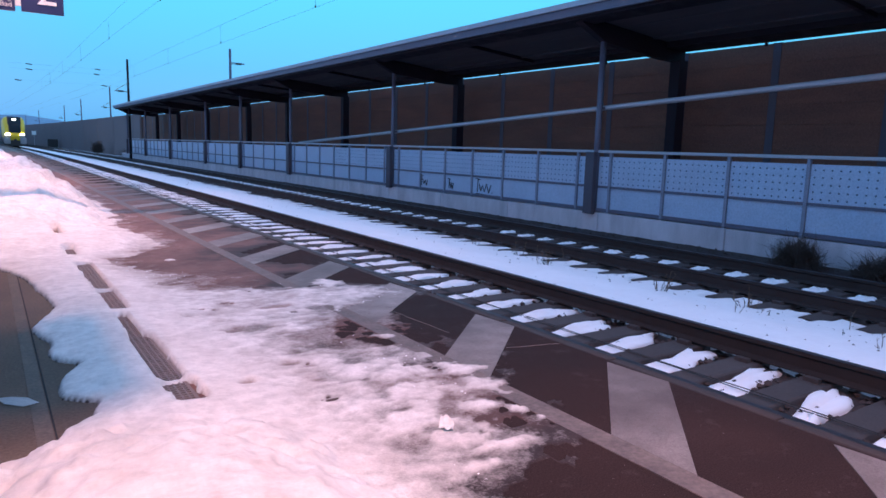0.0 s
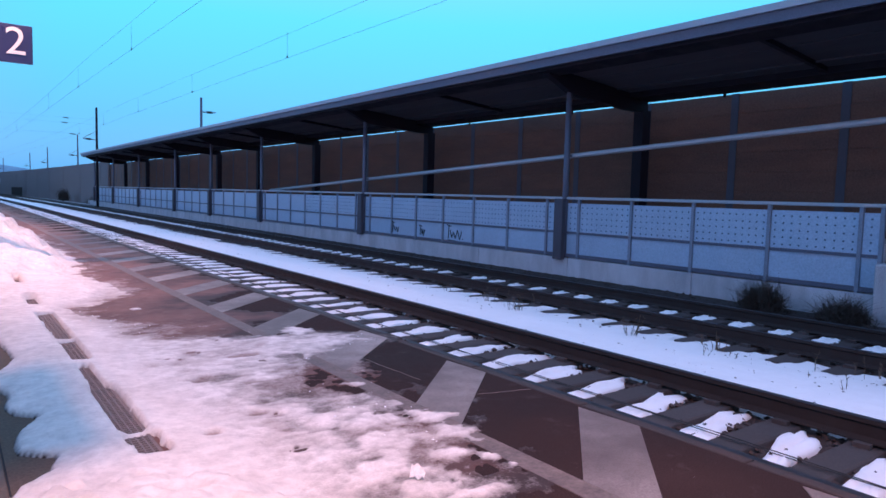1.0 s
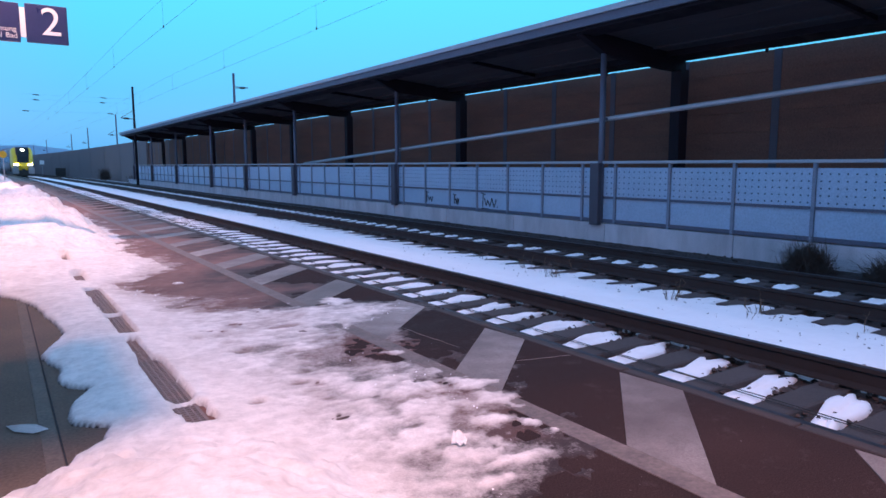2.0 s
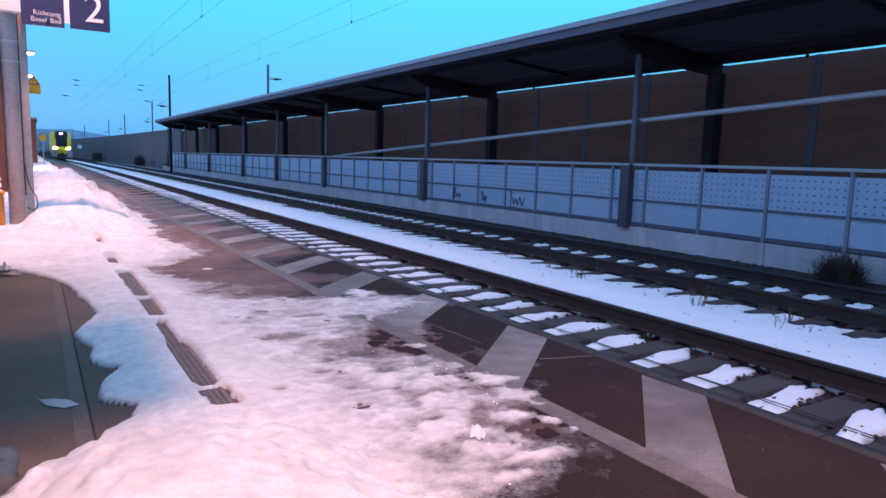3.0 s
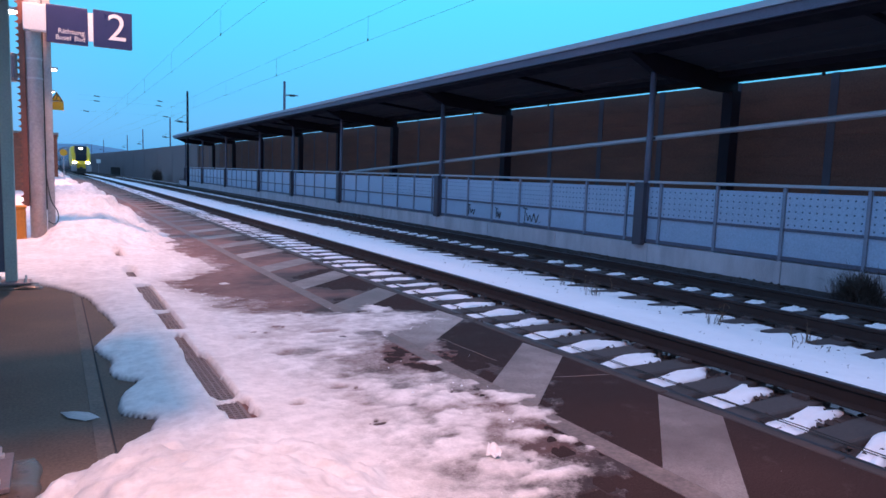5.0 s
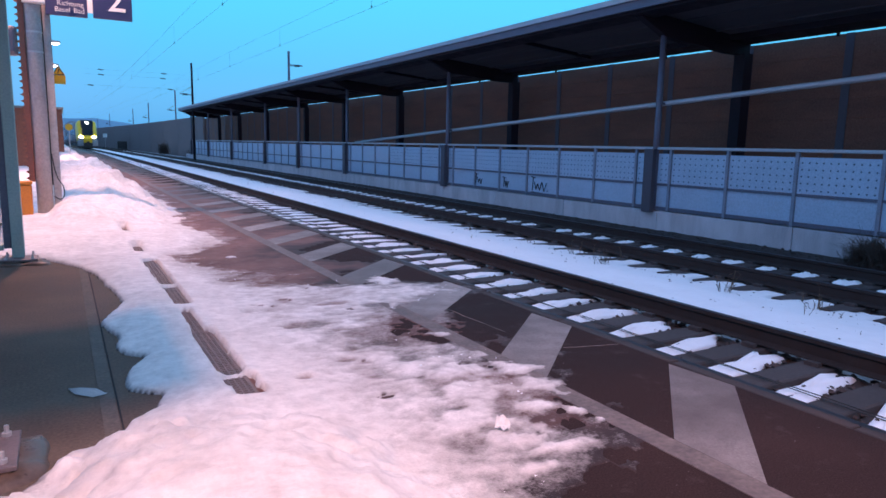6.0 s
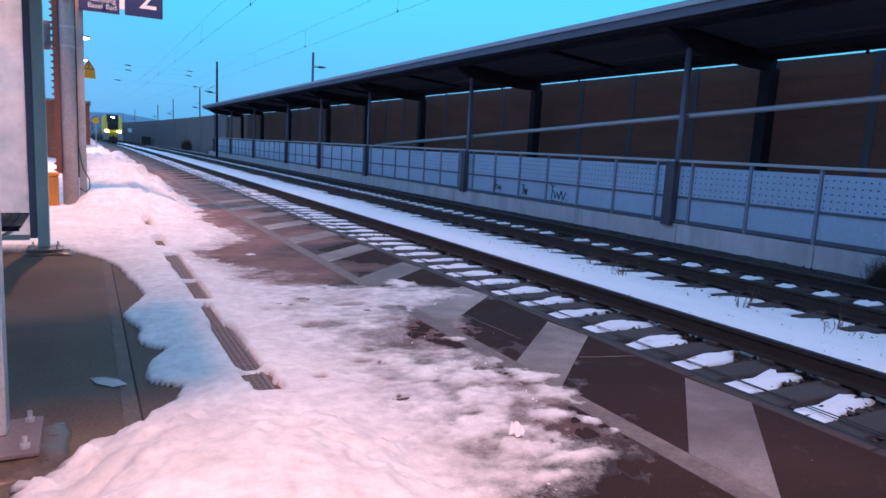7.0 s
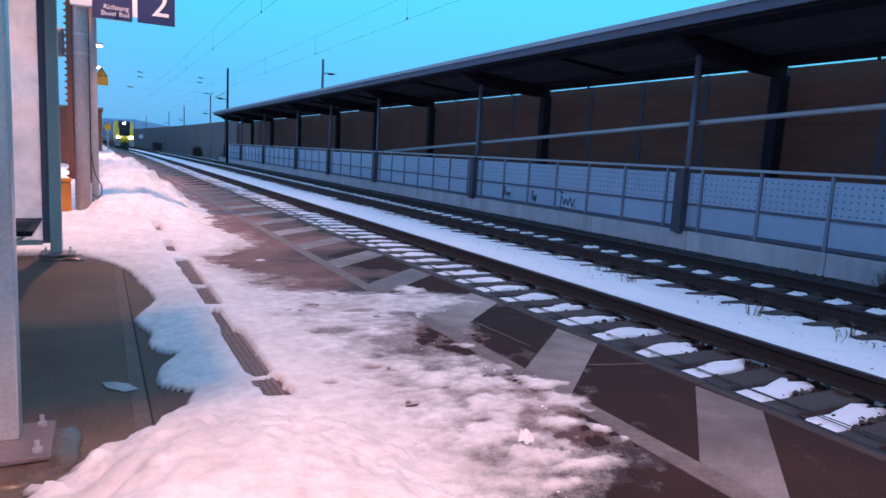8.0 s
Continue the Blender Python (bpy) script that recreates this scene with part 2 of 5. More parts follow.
M_INK = plain("black_spray_paint", (0.012, 0.012, 0.018), (0.03, 0.03, 0.04), 0.6, relief=0)
M_ROOF = plain("canopy_underside", (0.040, 0.036, 0.046), (0.066, 0.060, 0.074), 0.7, scale=0.8, stretch=(3, 0.3, 1))
M_TRIM = plain("canopy_edge_metal", (0.34, 0.35, 0.38), (0.45, 0.46, 0.50), 0.45, 0.2, scale=2)
M_WALL = plain("barrier_boards", (0.098, 0.043, 0.030), (0.225, 0.104, 0.070), 0.85, scale=1.4, fine=26, relief=0.3, vary=0.10, stretch=(1, 0.4, 2.0))
# Paler, greyer than the boards: open sky light and haze put into colour.
M_WALLFAR = plain("barrier_far_hazed", (0.15, 0.115, 0.11), (0.23, 0.175, 0.165), 0.85, scale=0.4)
M_GALV = plain("galvanised_steel", (0.34, 0.33, 0.33), (0.50, 0.48, 0.48), 0.5, 0.25, scale=5, fine=30, relief=0.05)
M_PLATE = plain("worn_base_plate", (0.16, 0.12, 0.125), (0.26, 0.20, 0.205), 0.5, 0.3, scale=9, relief=0.1)
M_MORTARBED = plain("wet_mortar", (0.06, 0.042, 0.034), (0.13, 0.095, 0.075), 0.35, scale=12, fine=60, relief=0.3, spec=0.35)
M_GREEN = plain("grey_green_paint", (0.27, 0.34, 0.325), (0.35, 0.43, 0.40), 0.45, scale=3, relief=0.05)
M_ALU = plain("bare_aluminium", (0.45, 0.46, 0.48), (0.58, 0.59, 0.60), 0.4, 0.5, scale=3, relief=0.04)
M_BRICK = plain("red_brick", (0.26, 0.085, 0.05), (0.42, 0.15, 0.09), 0.85, scale=8, fine=50, relief=0.3, vary=0.35)
M_STRIP = plain("faded_red_plastic", (0.17, 0.055, 0.038), (0.24, 0.088, 0.06), 0.6, scale=5, relief=0.08)
M_MORTAR = plain("mortar", (0.25, 0.21, 0.19), (0.34, 0.30, 0.27), 0.9, scale=8)
M_ORANGE = plain("orange_plastic", (0.62, 0.17, 0.02), (0.75, 0.25, 0.03), 0.5, scale=4, relief=0.05)
M_BLACK = plain("black_rubber", (0.012, 0.012, 0.013), (0.03, 0.03, 0.03), 0.6, relief=0.05)
M_WHITE = plain("white_enamel", (0.72, 0.72, 0.72), (0.82, 0.82, 0.82), 0.4, relief=0.0)
M_LETTER = plain("greyed_white_letters", (0.62, 0.61, 0.62), (0.72, 0.71, 0.72), 0.5, relief=0)
M_SIGN = plain("dark_blue_enamel", (0.020, 0.022, 0.085), (0.030, 0.032, 0.11), 0.35, relief=0.0)
M_YELLOWSIGN = plain("yellow_enamel", (0.80, 0.36, 0.01), (0.85, 0.42, 0.02), 0.4, relief=0.0)
M_GRATE = plain("cast_grate", (0.13, 0.095, 0.090), (0.26, 0.195, 0.185), 0.6, 0.2, scale=9)
M_PAPER = plain("crumpled_paper", (0.70, 0.68, 0.68), (0.82, 0.81, 0.80), 0.8, scale=12)
M_TWIG = plain("dry_stalk", (0.07, 0.05, 0.035), (0.14, 0.10, 0.07), 0.9, scale=20)
M_BUSH = plain("dark_twigs", (0.035, 0.026, 0.022), (0.078, 0.056, 0.046), 0.9, scale=12)
M_WALLPOST = plain("barrier_post_paint", (0.050, 0.045, 0.062), (0.085, 0.076, 0.098), 0.6, relief=0.05)
# Blue-grey base colour carries the distance haze, not the woods' own tone.
M_HILL = plain("haze_blue_hill", (0.15, 0.28, 0.38), (0.22, 0.36, 0.46), 0.95, scale=0.02, fine=0.3, relief=0)
M_GROUND = snow_material("snowy_ground", 0.3, (0.6, 0.62, 0.66))
M_YELLOW = plain("yellow_train_paint", (0.90, 0.56, 0.02), (0.95, 0.62, 0.03), 0.35, scale=1, relief=0)
M_TRAINGREY = plain("silver_train_paint", (0.20, 0.20, 0.22), (0.30, 0.30, 0.32), 0.4, 0.2, scale=0.7, relief=0)
M_TRAINDARK = plain("dark_train_glass", (0.012, 0.018, 0.028), (0.022, 0.032, 0.045), 0.12, scale=1, relief=0)
M_UNDER = plain("underframe_black", (0.015, 0.015, 0.016), (0.04, 0.038, 0.036), 0.7, scale=3)
M_LIGHT = glowing("headlight_lens", (1.0, 0.93, 0.62), 40.0)
M_LAMP = glowing("lamp_lens", (1.0, 0.80, 0.66), 18.0)
M_GLASS = glass_material("shelter_glass", clear=0.30)

# ---- builders ----


def box(bm, x0, x1, y0, y1, z0, z1, bevel=0.0):
    if 100 < y1 < 500 and y1 - y0 > 60:
        return prism(bm, [(x0, z0), (x1, z0), (x1, z1), (x0, z1)], y0, y1)
    made = bmesh.ops.create_cube(bm, size=1.0, matrix=Matrix.Translation(((x0 + x1) / 2, (y0 + y1) / 2, (z0 + z1) / 2)) @ Matrix.Diagonal((x1 - x0, y1 - y0, z1 - z0, 1)))
    if bevel:
        es = {e for v in made["verts"] for e in v.link_edges}
        bmesh.ops.bevel(bm, geom=list(es), offset=bevel, segments=2, affect="EDGES", profile=0.5)


def rod(bm, a, b, r, n=10, r2=None):
    a, b = Vector(a), Vector(b)
    m = Matrix.Translation((a + b) / 2) @ (b - a).to_track_quat("Z", "Y").to_matrix().to_4x4()
    bmesh.ops.create_cone(bm, cap_ends=True, segments=n, radius1=r, radius2=r if r2 is None else r2, depth=(b - a).length, matrix=m)


def bend(y):
    """How far the line has swung to the left, y metres along it."""
    return 2.27e-4 * np.maximum(0, np.asarray(y, float) - 46.6) ** 2


def prism(bm, profile, a, b, axis="y"):
    """A profile of (u, z) pairs drawn out from a to b along y (u is x) or along x (u is y)."""
    put = (lambda u, s, z: (u, s, z)) if axis == "y" else (lambda u, s, z: (s, u, z))
    stops, off = [a, b], lambda s: 0.0
    if axis == "y" and b > 100:
        stops, off = [a] + [s for s in range(40, 430, 10) if a < s < b] + [b], lambda s: float(bend(s))
    ends = [[bm.verts.new(put(u - off(s), s, z)) for u, z in profile] for s in stops]
    n = len(profile)
    for p, o in zip(ends, ends[1:]):
        for i in range(n):
            bm.faces.new((p[i], p[(i + 1) % n], o[(i + 1) % n], o[i]))
    bm.faces.new(ends[0][::-1])
    bm.faces.new(ends[-1])
    bmesh.ops.recalc_face_normals(bm, faces=bm.faces[:])


def mesh_of(name, bm, material, smooth=False):
    me = bpy.data.meshes.new(name)
    bm.to_mesh(me)
    bm.free()
    me.materials.append(material)
    if smooth:
        me.polygons.foreach_set("use_smooth", [True] * len(me.polygons))
    return me


def thing(name, label, category, group="", kind="", at=(0, 0, 0)):
    ob = new(name)
    ob.location = at
    ob.empty_display_size = 0.1
    return tagged(ob, label, category, group, kind)


def part(name, bm, material, parent, label="", smooth=False):
    ob = new(name, mesh_of(name, bm, material, smooth))
    ob.parent = parent
    return tagged(ob, label)


def solo(name, bm, material, label, category, group="", kind="", smooth=False):
    return tagged(new(name, mesh_of(name, bm, material, smooth)), label, category, group, kind)


def piece(name, mesh, parent, m):
    ob = new(name, mesh)
    ob.parent = parent
    ob.matrix_local = m
    return ob


def made(fill):
    bm = bmesh.new()
    fill(bm)
    return bm


def boxed(*args, bevel=0.0):
    bm = bmesh.new()
    box(bm, *args, bevel=bevel)
    return bm


def rodded(*args, **kw):
    bm = bmesh.new()
    rod(bm, *args, **kw)
    return bm


def grid_sheet(xs, ys, height, keep=None, bent=False):
    """A sheet over the grid xs by ys with z = height(x, y); cells whose four corners are all dropped by keep are left out."""
    X, Y = np.meshgrid(xs, ys, indexing="ij")
    Z = height(X, Y)
    me_v = np.stack([(X - bend(Y) * bent).ravel(), Y.ravel(), Z.ravel()], -1)
    ny = len(ys)
    ok = np.ones_like(Z, bool) if keep is None else keep(X, Y, Z)
    cell = ok[:-1, :-1] | ok[1:, :-1] | ok[:-1, 1:] | ok[1:, 1:]
    i, j = np.nonzero(cell)
    a = i * ny + j
    me_f = np.stack([a, a + ny, a + ny + 1, a + 1], -1)
    me = bpy.data.meshes.new("sheet")
    used = np.unique(me_f)
    index = np.zeros(len(me_v), int)
    index[used] = np.arange(len(used))
    me.from_pydata(me_v[used].tolist(), [], index[me_f].tolist())
    me.polygons.foreach_set("use_smooth", [True] * len(me.polygons))
    return me


def value_noise(X, Y, scale, seed, octaves=4):
    """Smooth noise in 0..1 over arrays."""
    rng = np.random.RandomState(seed)
    table = rng.rand(256, 256)
    total, amp, norm = np.zeros_like(X), 1.0, 0.0
    for o in range(octaves):
        u, v = X * scale + 17.3 * o + 500, Y * scale + 9.1 * o + 500
        iu, iv = np.floor(u).astype(int), np.floor(v).astype(int)
        fu, fv = u - iu, v - iv
        fu, fv = fu * fu * (3 - 2 * fu), fv * fv * (3 - 2 * fv)
        g = lambda a, b: table[(iu + a) % 256, (iv + b) % 256]
        total += amp * ((g(0, 0) * (1 - fu) + g(1, 0) * fu) * (1 - fv) + (g(0, 1) * (1 - fu) + g(1, 1) * fu) * fv)
        norm, amp, scale = norm + amp, amp * 0.5, scale * 2.03
    return total / norm

# ---- setting ----
EDGE, RAIL_TOP, SLEEPER_TOP, FENCE_X = 3.025, -0.38, -0.574, 11.5
TRACKS = (4.75, 8.80)
rng = random.Random(5)

solo("ground", made(lambda bm: box(bm, -2500, 2500, -2500, 2500, -1.6, -0.95)), M_GROUND, "snow-dusted open ground around the station", "ground", kind="structure")

# platform with a concrete edge course
platform = thing("platform", "old wet asphalt station platform with patches of melting snow", "platform", kind="structure")
part("asphalt", boxed(0.70, EDGE - 0.08, -70, 150, -0.94, 0.0), M_ASPHALT, platform)
part("paving", boxed(-9.0, 0.699, -70, 150, -0.94, 0.0), M_WET, platform, "wet dark smooth paving under the shelter")
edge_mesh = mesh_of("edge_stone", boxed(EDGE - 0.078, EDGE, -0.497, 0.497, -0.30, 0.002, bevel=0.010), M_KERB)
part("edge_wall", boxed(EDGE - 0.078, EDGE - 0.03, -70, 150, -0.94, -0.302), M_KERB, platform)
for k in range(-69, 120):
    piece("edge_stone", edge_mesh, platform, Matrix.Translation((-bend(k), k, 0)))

# painted edge line and slanted bars
line = thing("edge_marking", "worn white painted safety line with slanted bars along the platform edge", "marking", kind="structure")
part("white_line", boxed(2.04, 2.16, -60, 110, 0.0, 0.004), M_LINE, line)
bar = bmesh.new()
q = [(2.162, -0.72), (2.162, -0.30), (2.91, 0.40), (2.94, 0.0)]
lo = [bar.verts.new((x, y, 0.0)) for x, y in q]
hi = [bar.verts.new((x, y, 0.004)) for x, y in q]
bar.faces.new(hi[::-1])
for i in range(4):
    bar.faces.new((lo[i], lo[(i + 1) % 4], hi[(i + 1) % 4], hi[i]))
bmesh.ops.recalc_face_normals(bar, faces=bar.faces[:])
bar_mesh = mesh_of("hatch_bar", bar, M_PAINT)
bar_worn = bar_mesh.copy()
bar_worn.materials[0] = M_WORN
for k in range(-40, 60):
    piece("hatch_bar", bar_worn if k > 9 else bar_mesh, line, Matrix.Translation((-bend(2.08 + 1.255 * k), 2.08 + 1.255 * k, 0)))

# ballast bed
bed = tagged(new("ballast_bed", grid_sheet(np.r_[np.arange(2.9, 11.6, 0.12)], np.r_[np.arange(-70, -4, 1.0), np.arange(-4, 30, 0.12), np.arange(30, 410, 2.0)],
             lambda X, Y: -0.655 + 0.05 * value_noise(X, Y, 7, 3, 3) + 0.05 * np.clip((X - 9.9) / 1.2, 0, 1), bent=True)), "dark brown railway ballast bed", "ballast", kind="structure")
bed.data.materials.append(M_BALLAST)
sv, sf = [], []
ico = [(0, 0, 1), (0.9, 0, 0.3), (0.2, 0.85, 0.35), (-0.8, 0.5, 0.2), (-0.7, -0.6, 0.3), (0.3, -0.9, 0.25), (0, 0, -0.7)]
icf = [(0, 1, 2), (0, 2, 3), (0, 3, 4), (0, 4, 5), (0, 5, 1), (6, 2, 1), (6, 3, 2), (6, 4, 3), (6, 5, 4), (6, 1, 5)]
for _ in range(15000):
    y = 1.2 + 26 * rng.random() ** 1.6
    x = rng.uniform(3.2, 11.4)
    if 5.75 < x < 7.8 and rng.random() < 0.93:
        continue
    s, a, c = rng.uniform(0.018, 0.042), rng.uniform(0, 6.28), Vector((x, y, -0.62 + rng.uniform(-0.01, 0.02) + 0.05 * min(1, max(0, (x - 9.9) / 1.2)) - 0.015 * (x > 9.7)))
    base = len(sv)
    for u, v, w in ico:
        r = s * rng.uniform(0.7, 1.25)
        sv.append((c.x + r * (u * math.cos(a) - v * math.sin(a)), c.y + r * (u * math.sin(a) + v * math.cos(a)), c.z + r * w * 0.8))
    sf += [tuple(base + i for i in f) for f in icf]
me = bpy.data.meshes.new("ballast_stones")
me.from_pydata(sv, [], sf)
me.materials.append(M_STONE)
tagged(new("ballast_stones", me), "loose broken ballast stones between the sleepers", "ballast", kind="stuff")

# tracks: rails, sleepers, snow in the cribs
RAIL_PROFILE = [(-0.036, 0), (0.036, 0), (0.036, -0.03), (0.010, -0.048), (0.009, -0.135), (0.062, -0.158), (0.062, -0.172), (-0.062, -0.172), (-0.062, -0.158), (-0.009, -0.135), (-0.010, -0.048), (-0.036, -0.03)]
PHASE = (2.52, 4.83)


def sleeper_mesh():
    bm = bmesh.new()
    prism(bm, [(-0.15, -0.2), (-0.13, -0.012), (-0.115, 0), (0.115, 0), (0.13, -0.012), (0.15, -0.2)], -1.3, 1.3, "x")
    for s in (-1, 1):
        for d in (-0.11, 0.11):
            box(bm, s * 0.753 + d - 0.03, s * 0.753 + d + 0.03, -0.06, 0.06, -0.004, 0.035)
    return mesh_of("sleeper", bm, M_SLEEPER)


def lump_mesh(name, half_x, half_y, height, seed, ragged=0.06, cells=12):
    """A low irregular cake of snow with rounded, ragged sides."""
    r = np.random.RandomState(seed)
    ph = r.rand(6) * 6.28
    bm = bmesh.new()
    rings = []
    n = 30
    for k, (f, h) in enumerate(((1.0, 0.0), (0.97, 0.45), (0.86, 0.85), (0.6, 1.0), (0.25, 1.02))):
        ring = []
        for i in range(n):
            a = 2 * math.pi * i / n
            c, s = math.cos(a), math.sin(a)
            sq = 1.0 / max(abs(c), abs(s)) ** 0.82
            wob = 1 + ragged * (math.sin(3 * a + ph[0]) + math.sin(5 * a + ph[1]) + 0.7 * math.sin(8 * a + ph[2])) / 1.6
            hh = height * h * (1 + 0.14 * math.sin(2 * a + ph[3]) * (k > 1) + 0.18 * math.sin(5 * a + ph[4]))
            wob, hh = wob * (1 + 0.07 * (r.rand() - 0.5)), hh * (1 + 0.30 * (r.rand() - 0.5))
            ring.append(bm.verts.new((half_x * f * c * sq * wob, half_y * f * s * sq * wob, hh)))
        rings.append(ring)
    for p, o in zip(rings, rings[1:]):
        for i in range(n):
            bm.faces.new((p[i], p[(i + 1) % n], o[(i + 1) % n], o[i]))
    bm.faces.new(rings[-1])
    return mesh_of(name, bm, M_SNOW_TRACK, smooth=True)


SLEEPER = sleeper_mesh()
CAKES = [[lump_mesh("snow_patch", 0.58, 0.13, 0.060, 10 + i, 0.20) for i in range(9)],
         [lump_mesh("snow_patch", 0.19, 0.15, 0.06, 30 + i, 0.10) for i in range(5)]]
for n, cx in enumerate(TRACKS):
    track = thing("railway_track", ("rusty main line track with snow between dark concrete sleepers", "rusty second track with small snow patches between its sleepers")[n], "track", "railway tracks", "structure")
    for s in (-1, 1):
        bm = bmesh.new()
        prism(bm, [(cx + s * 0.753 + u, RAIL_TOP + z) for u, z in RAIL_PROFILE], -70, 400)
        rail = part("rail", bm, M_RAIL, track)
        part("rail_head", boxed(cx + s * 0.753 - 0.033, cx + s * 0.753 + 0.033, -70, 400, RAIL_TOP, RAIL_TOP + 0.004), M_RAILHEAD, rail)
    for k in range(-60, 180):
        y = PHASE[n] + 0.6 * k
        piece("sleeper", SLEEPER, track, Matrix.Translation((cx - bend(y), y, SLEEPER_TOP)))
    for k in range(-40, 180):
        y = PHASE[n] + 0.6 * k + (0.3, 0.22)[n]
        cake = rng.choice(CAKES[n])
        off = (0.09, 0.53)[n] + rng.uniform(-0.04, 0.04)
        if n == 1 and rng.random() < 0.06:
            continue
        ob = piece("snow_patch", cake, track, pose(cx + off - float(bend(y)), y, (-0.635, -0.62)[n], rz=rng.choice((0, 180)) + (8, 0)[n] + rng.uniform(-4, 4)))
        ob.scale = (rng.uniform(0.92, 1.04), rng.uniform(0.88, 1.1), rng.uniform(0.85, 1.1))


def smooth_step(v, a, b):
    t = np.clip((v - a) / (b - a), 0, 1)
    return t * t * (3 - 2 * t)


def strip_height(X, Y):
    n1, n2 = value_noise(X, Y, 1.3, 7, 4), value_noise(X, Y, 6, 8, 3)
    ripple = np.cos((Y - PHASE[1]) / 0.6 * 2 * np.pi)
    right = 7.97 - 0.55 * smooth_step(ripple, 0.0, 0.5) + 0.16 * (n2 - 0.5) + 0.12 * (n1 - 0.5)
    left = 5.60 + 0.10 * (n2 - 0.5)
    d = np.minimum((right - X), (X - left) * 1.6)
    top = -0.615 + 0.05 * n1 + 0.018 * n2 + 0.085 * np.clip((7.75 - X) / 1.1, 0, 1)
    return np.where(d > 0, -0.64 + (top + 0.64) * np.clip(d / 0.12, 0, 1) ** 0.5, -0.70)


strip = tagged(new("snow_strip", grid_sheet(np.arange(5.4, 8.3, 0.04), np.r_[np.arange(-60, -3, 1.0), np.arange(-3, 24, 0.05), np.arange(24, 80, 0.2), np.arange(80, 300, 2.0)], strip_height, lambda X, Y, Z: Z > -0.66, True)),
               "clean snow lying between the two tracks", "snow", kind="stuff")
strip.data.materials.append(M_SNOW_TRACK)

# grit thrown up from the ballast onto the snow
gv, gf = [], []
for _ in range(900):
    y = 2.5 + 40 * rng.random() ** 1.5
    x = rng.choice((5.68 + 0.25 * rng.random() ** 2, rng.uniform(5.7, 7.6), 7.5 - 0.6 * rng.random() ** 2))
    s, z, b0 = 0.004 + 0.016 * rng.random() ** 3, float(strip_height(np.array([[x]]), np.array([[y]]))[0, 0]), len(gv)
    if z > -0.66:
        gv += [(x + s * u * rng.uniform(0.7, 1.4), y + s * v * rng.uniform(0.7, 1.4), z + s * w * 0.6) for u, v, w in ico]
        gf += [tuple(b0 + i for i in f) for f in icf]
me = bpy.data.meshes.new("snow_grit")
me.from_pydata(gv, [], gf)
me.materials.append(M_STONE)
tagged(new("snow_grit", me), "dark grit scattered over the snow between the tracks", "ballast", kind="stuff")

# ---- retaining wall, fence and canopy over the ramp ----
COLUMNS = (10.66, 19.9, 29.1, 36.2, 43.1, 52.7, 61.9, 70.6)
wall = thing("retaining_wall", "pale weathered concrete retaining wall along the track", "wall", kind="structure")
joints = [4.1 + 3.2 * k for k in range(22)]
seg = mesh_of("wall_segment", boxed(FENCE_X, FENCE_X + 0.30, 0.008, 3.192, -0.95, -0.16, bevel=0.012), M_CONC)
for y in joints:
    piece("wall_segment", seg, wall, Matrix.Translation((0, y, 0)))
part("wall_core", boxed(FENCE_X + 0.03, FENCE_X + 0.28, 4.1, 74.4, -0.95, -0.18), M_CONC, wall)
part("end_block", boxed(FENCE_X - 0.35, FENCE_X + 0.3, -40, 4.05, -0.95, 0.35, bevel=0.03), M_CONC, wall)

fence = thing("ramp_fence", "pale grey metal panel fence with perforated upper panels on a concrete wall", "fence", kind="structure")


def panel_meshes(w):
    up, low, mid = bmesh.new(), bmesh.new(), bmesh.new()
    box(up, -0.006, 0.006, 0, w, 0.455, 1.10)
    box(low, -0.006, 0.006, 0, w, -0.06, 0.40)
    box(mid, -0.03, 0.02, 0, w, 0.402, 0.452)
    return mesh_of("upper_panel", up, M_PANEL), mesh_of("lower_panel", low, M_PANEL), mesh_of("mid_rail", mid, M_STEEL)


def hole_mesh(w):
    bm = bmesh.new()
    cols = max(1, int(w / 0.128))
    for i in range(cols):
        for j in range(5):
            y, z = (i + 0.5) * w / cols, 0.515 + j * 0.122
            bmesh.ops.create_cone(bm, cap_ends=True, segments=8, radius1=0.017, radius2=0.017, depth=0.003, matrix=Matrix.Translation((-0.0085, y, z)) @ Matrix.Rotation(math.pi / 2, 4, "Y"))
    return mesh_of("perforation", bm, M_PERF)


post_bm = boxed(-0.045, 0.025, -0.03, 0.03, -0.16, 1.20, bevel=0.006)
POST = mesh_of("fence_post", post_bm, M_FPOST)
spans = []
ends = [4.42, 5.88, 7.36, 8.80, 10.24]
spans += [(4.12, 4.42)] + list(zip(ends, ends[1:]))
posts = [4.12] + ends
for a, b in zip(COLUMNS, COLUMNS[1:]):
    n = max(2, round((b - a - 0.98) / 1.41))
    ys = [a + 0.58 + (b - a - 0.98) * i / n for i in range(n + 1)]
    posts += ys
    spans += [(a - 0.40, a + 0.58)] + list(zip(ys, ys[1:]))
for y in posts:
    piece("fence_post", POST, fence, Matrix.Translation((FENCE_X + 0.05, y, 0)))
cache = {}
for a, b in spans:
    w = round(b - a - 0.07, 2)
    if w not in cache:
        cache[w] = (*panel_meshes(w), hole_mesh(w))
    for k, me in enumerate(cache[w]):
        if k == 3 and a > 24:
            continue
        piece(("upper_panel", "lower_panel", "mid_rail", "perforation")[k], me, fence, Matrix.Translation((FENCE_X + 0.05, a + 0.035, 0)))
part("top_rail", boxed(FENCE_X - 0.01, FENCE_X + 0.10, 4.08, 70.6, 1.185, 1.245, bevel=0.012), M_TRIM, fence)
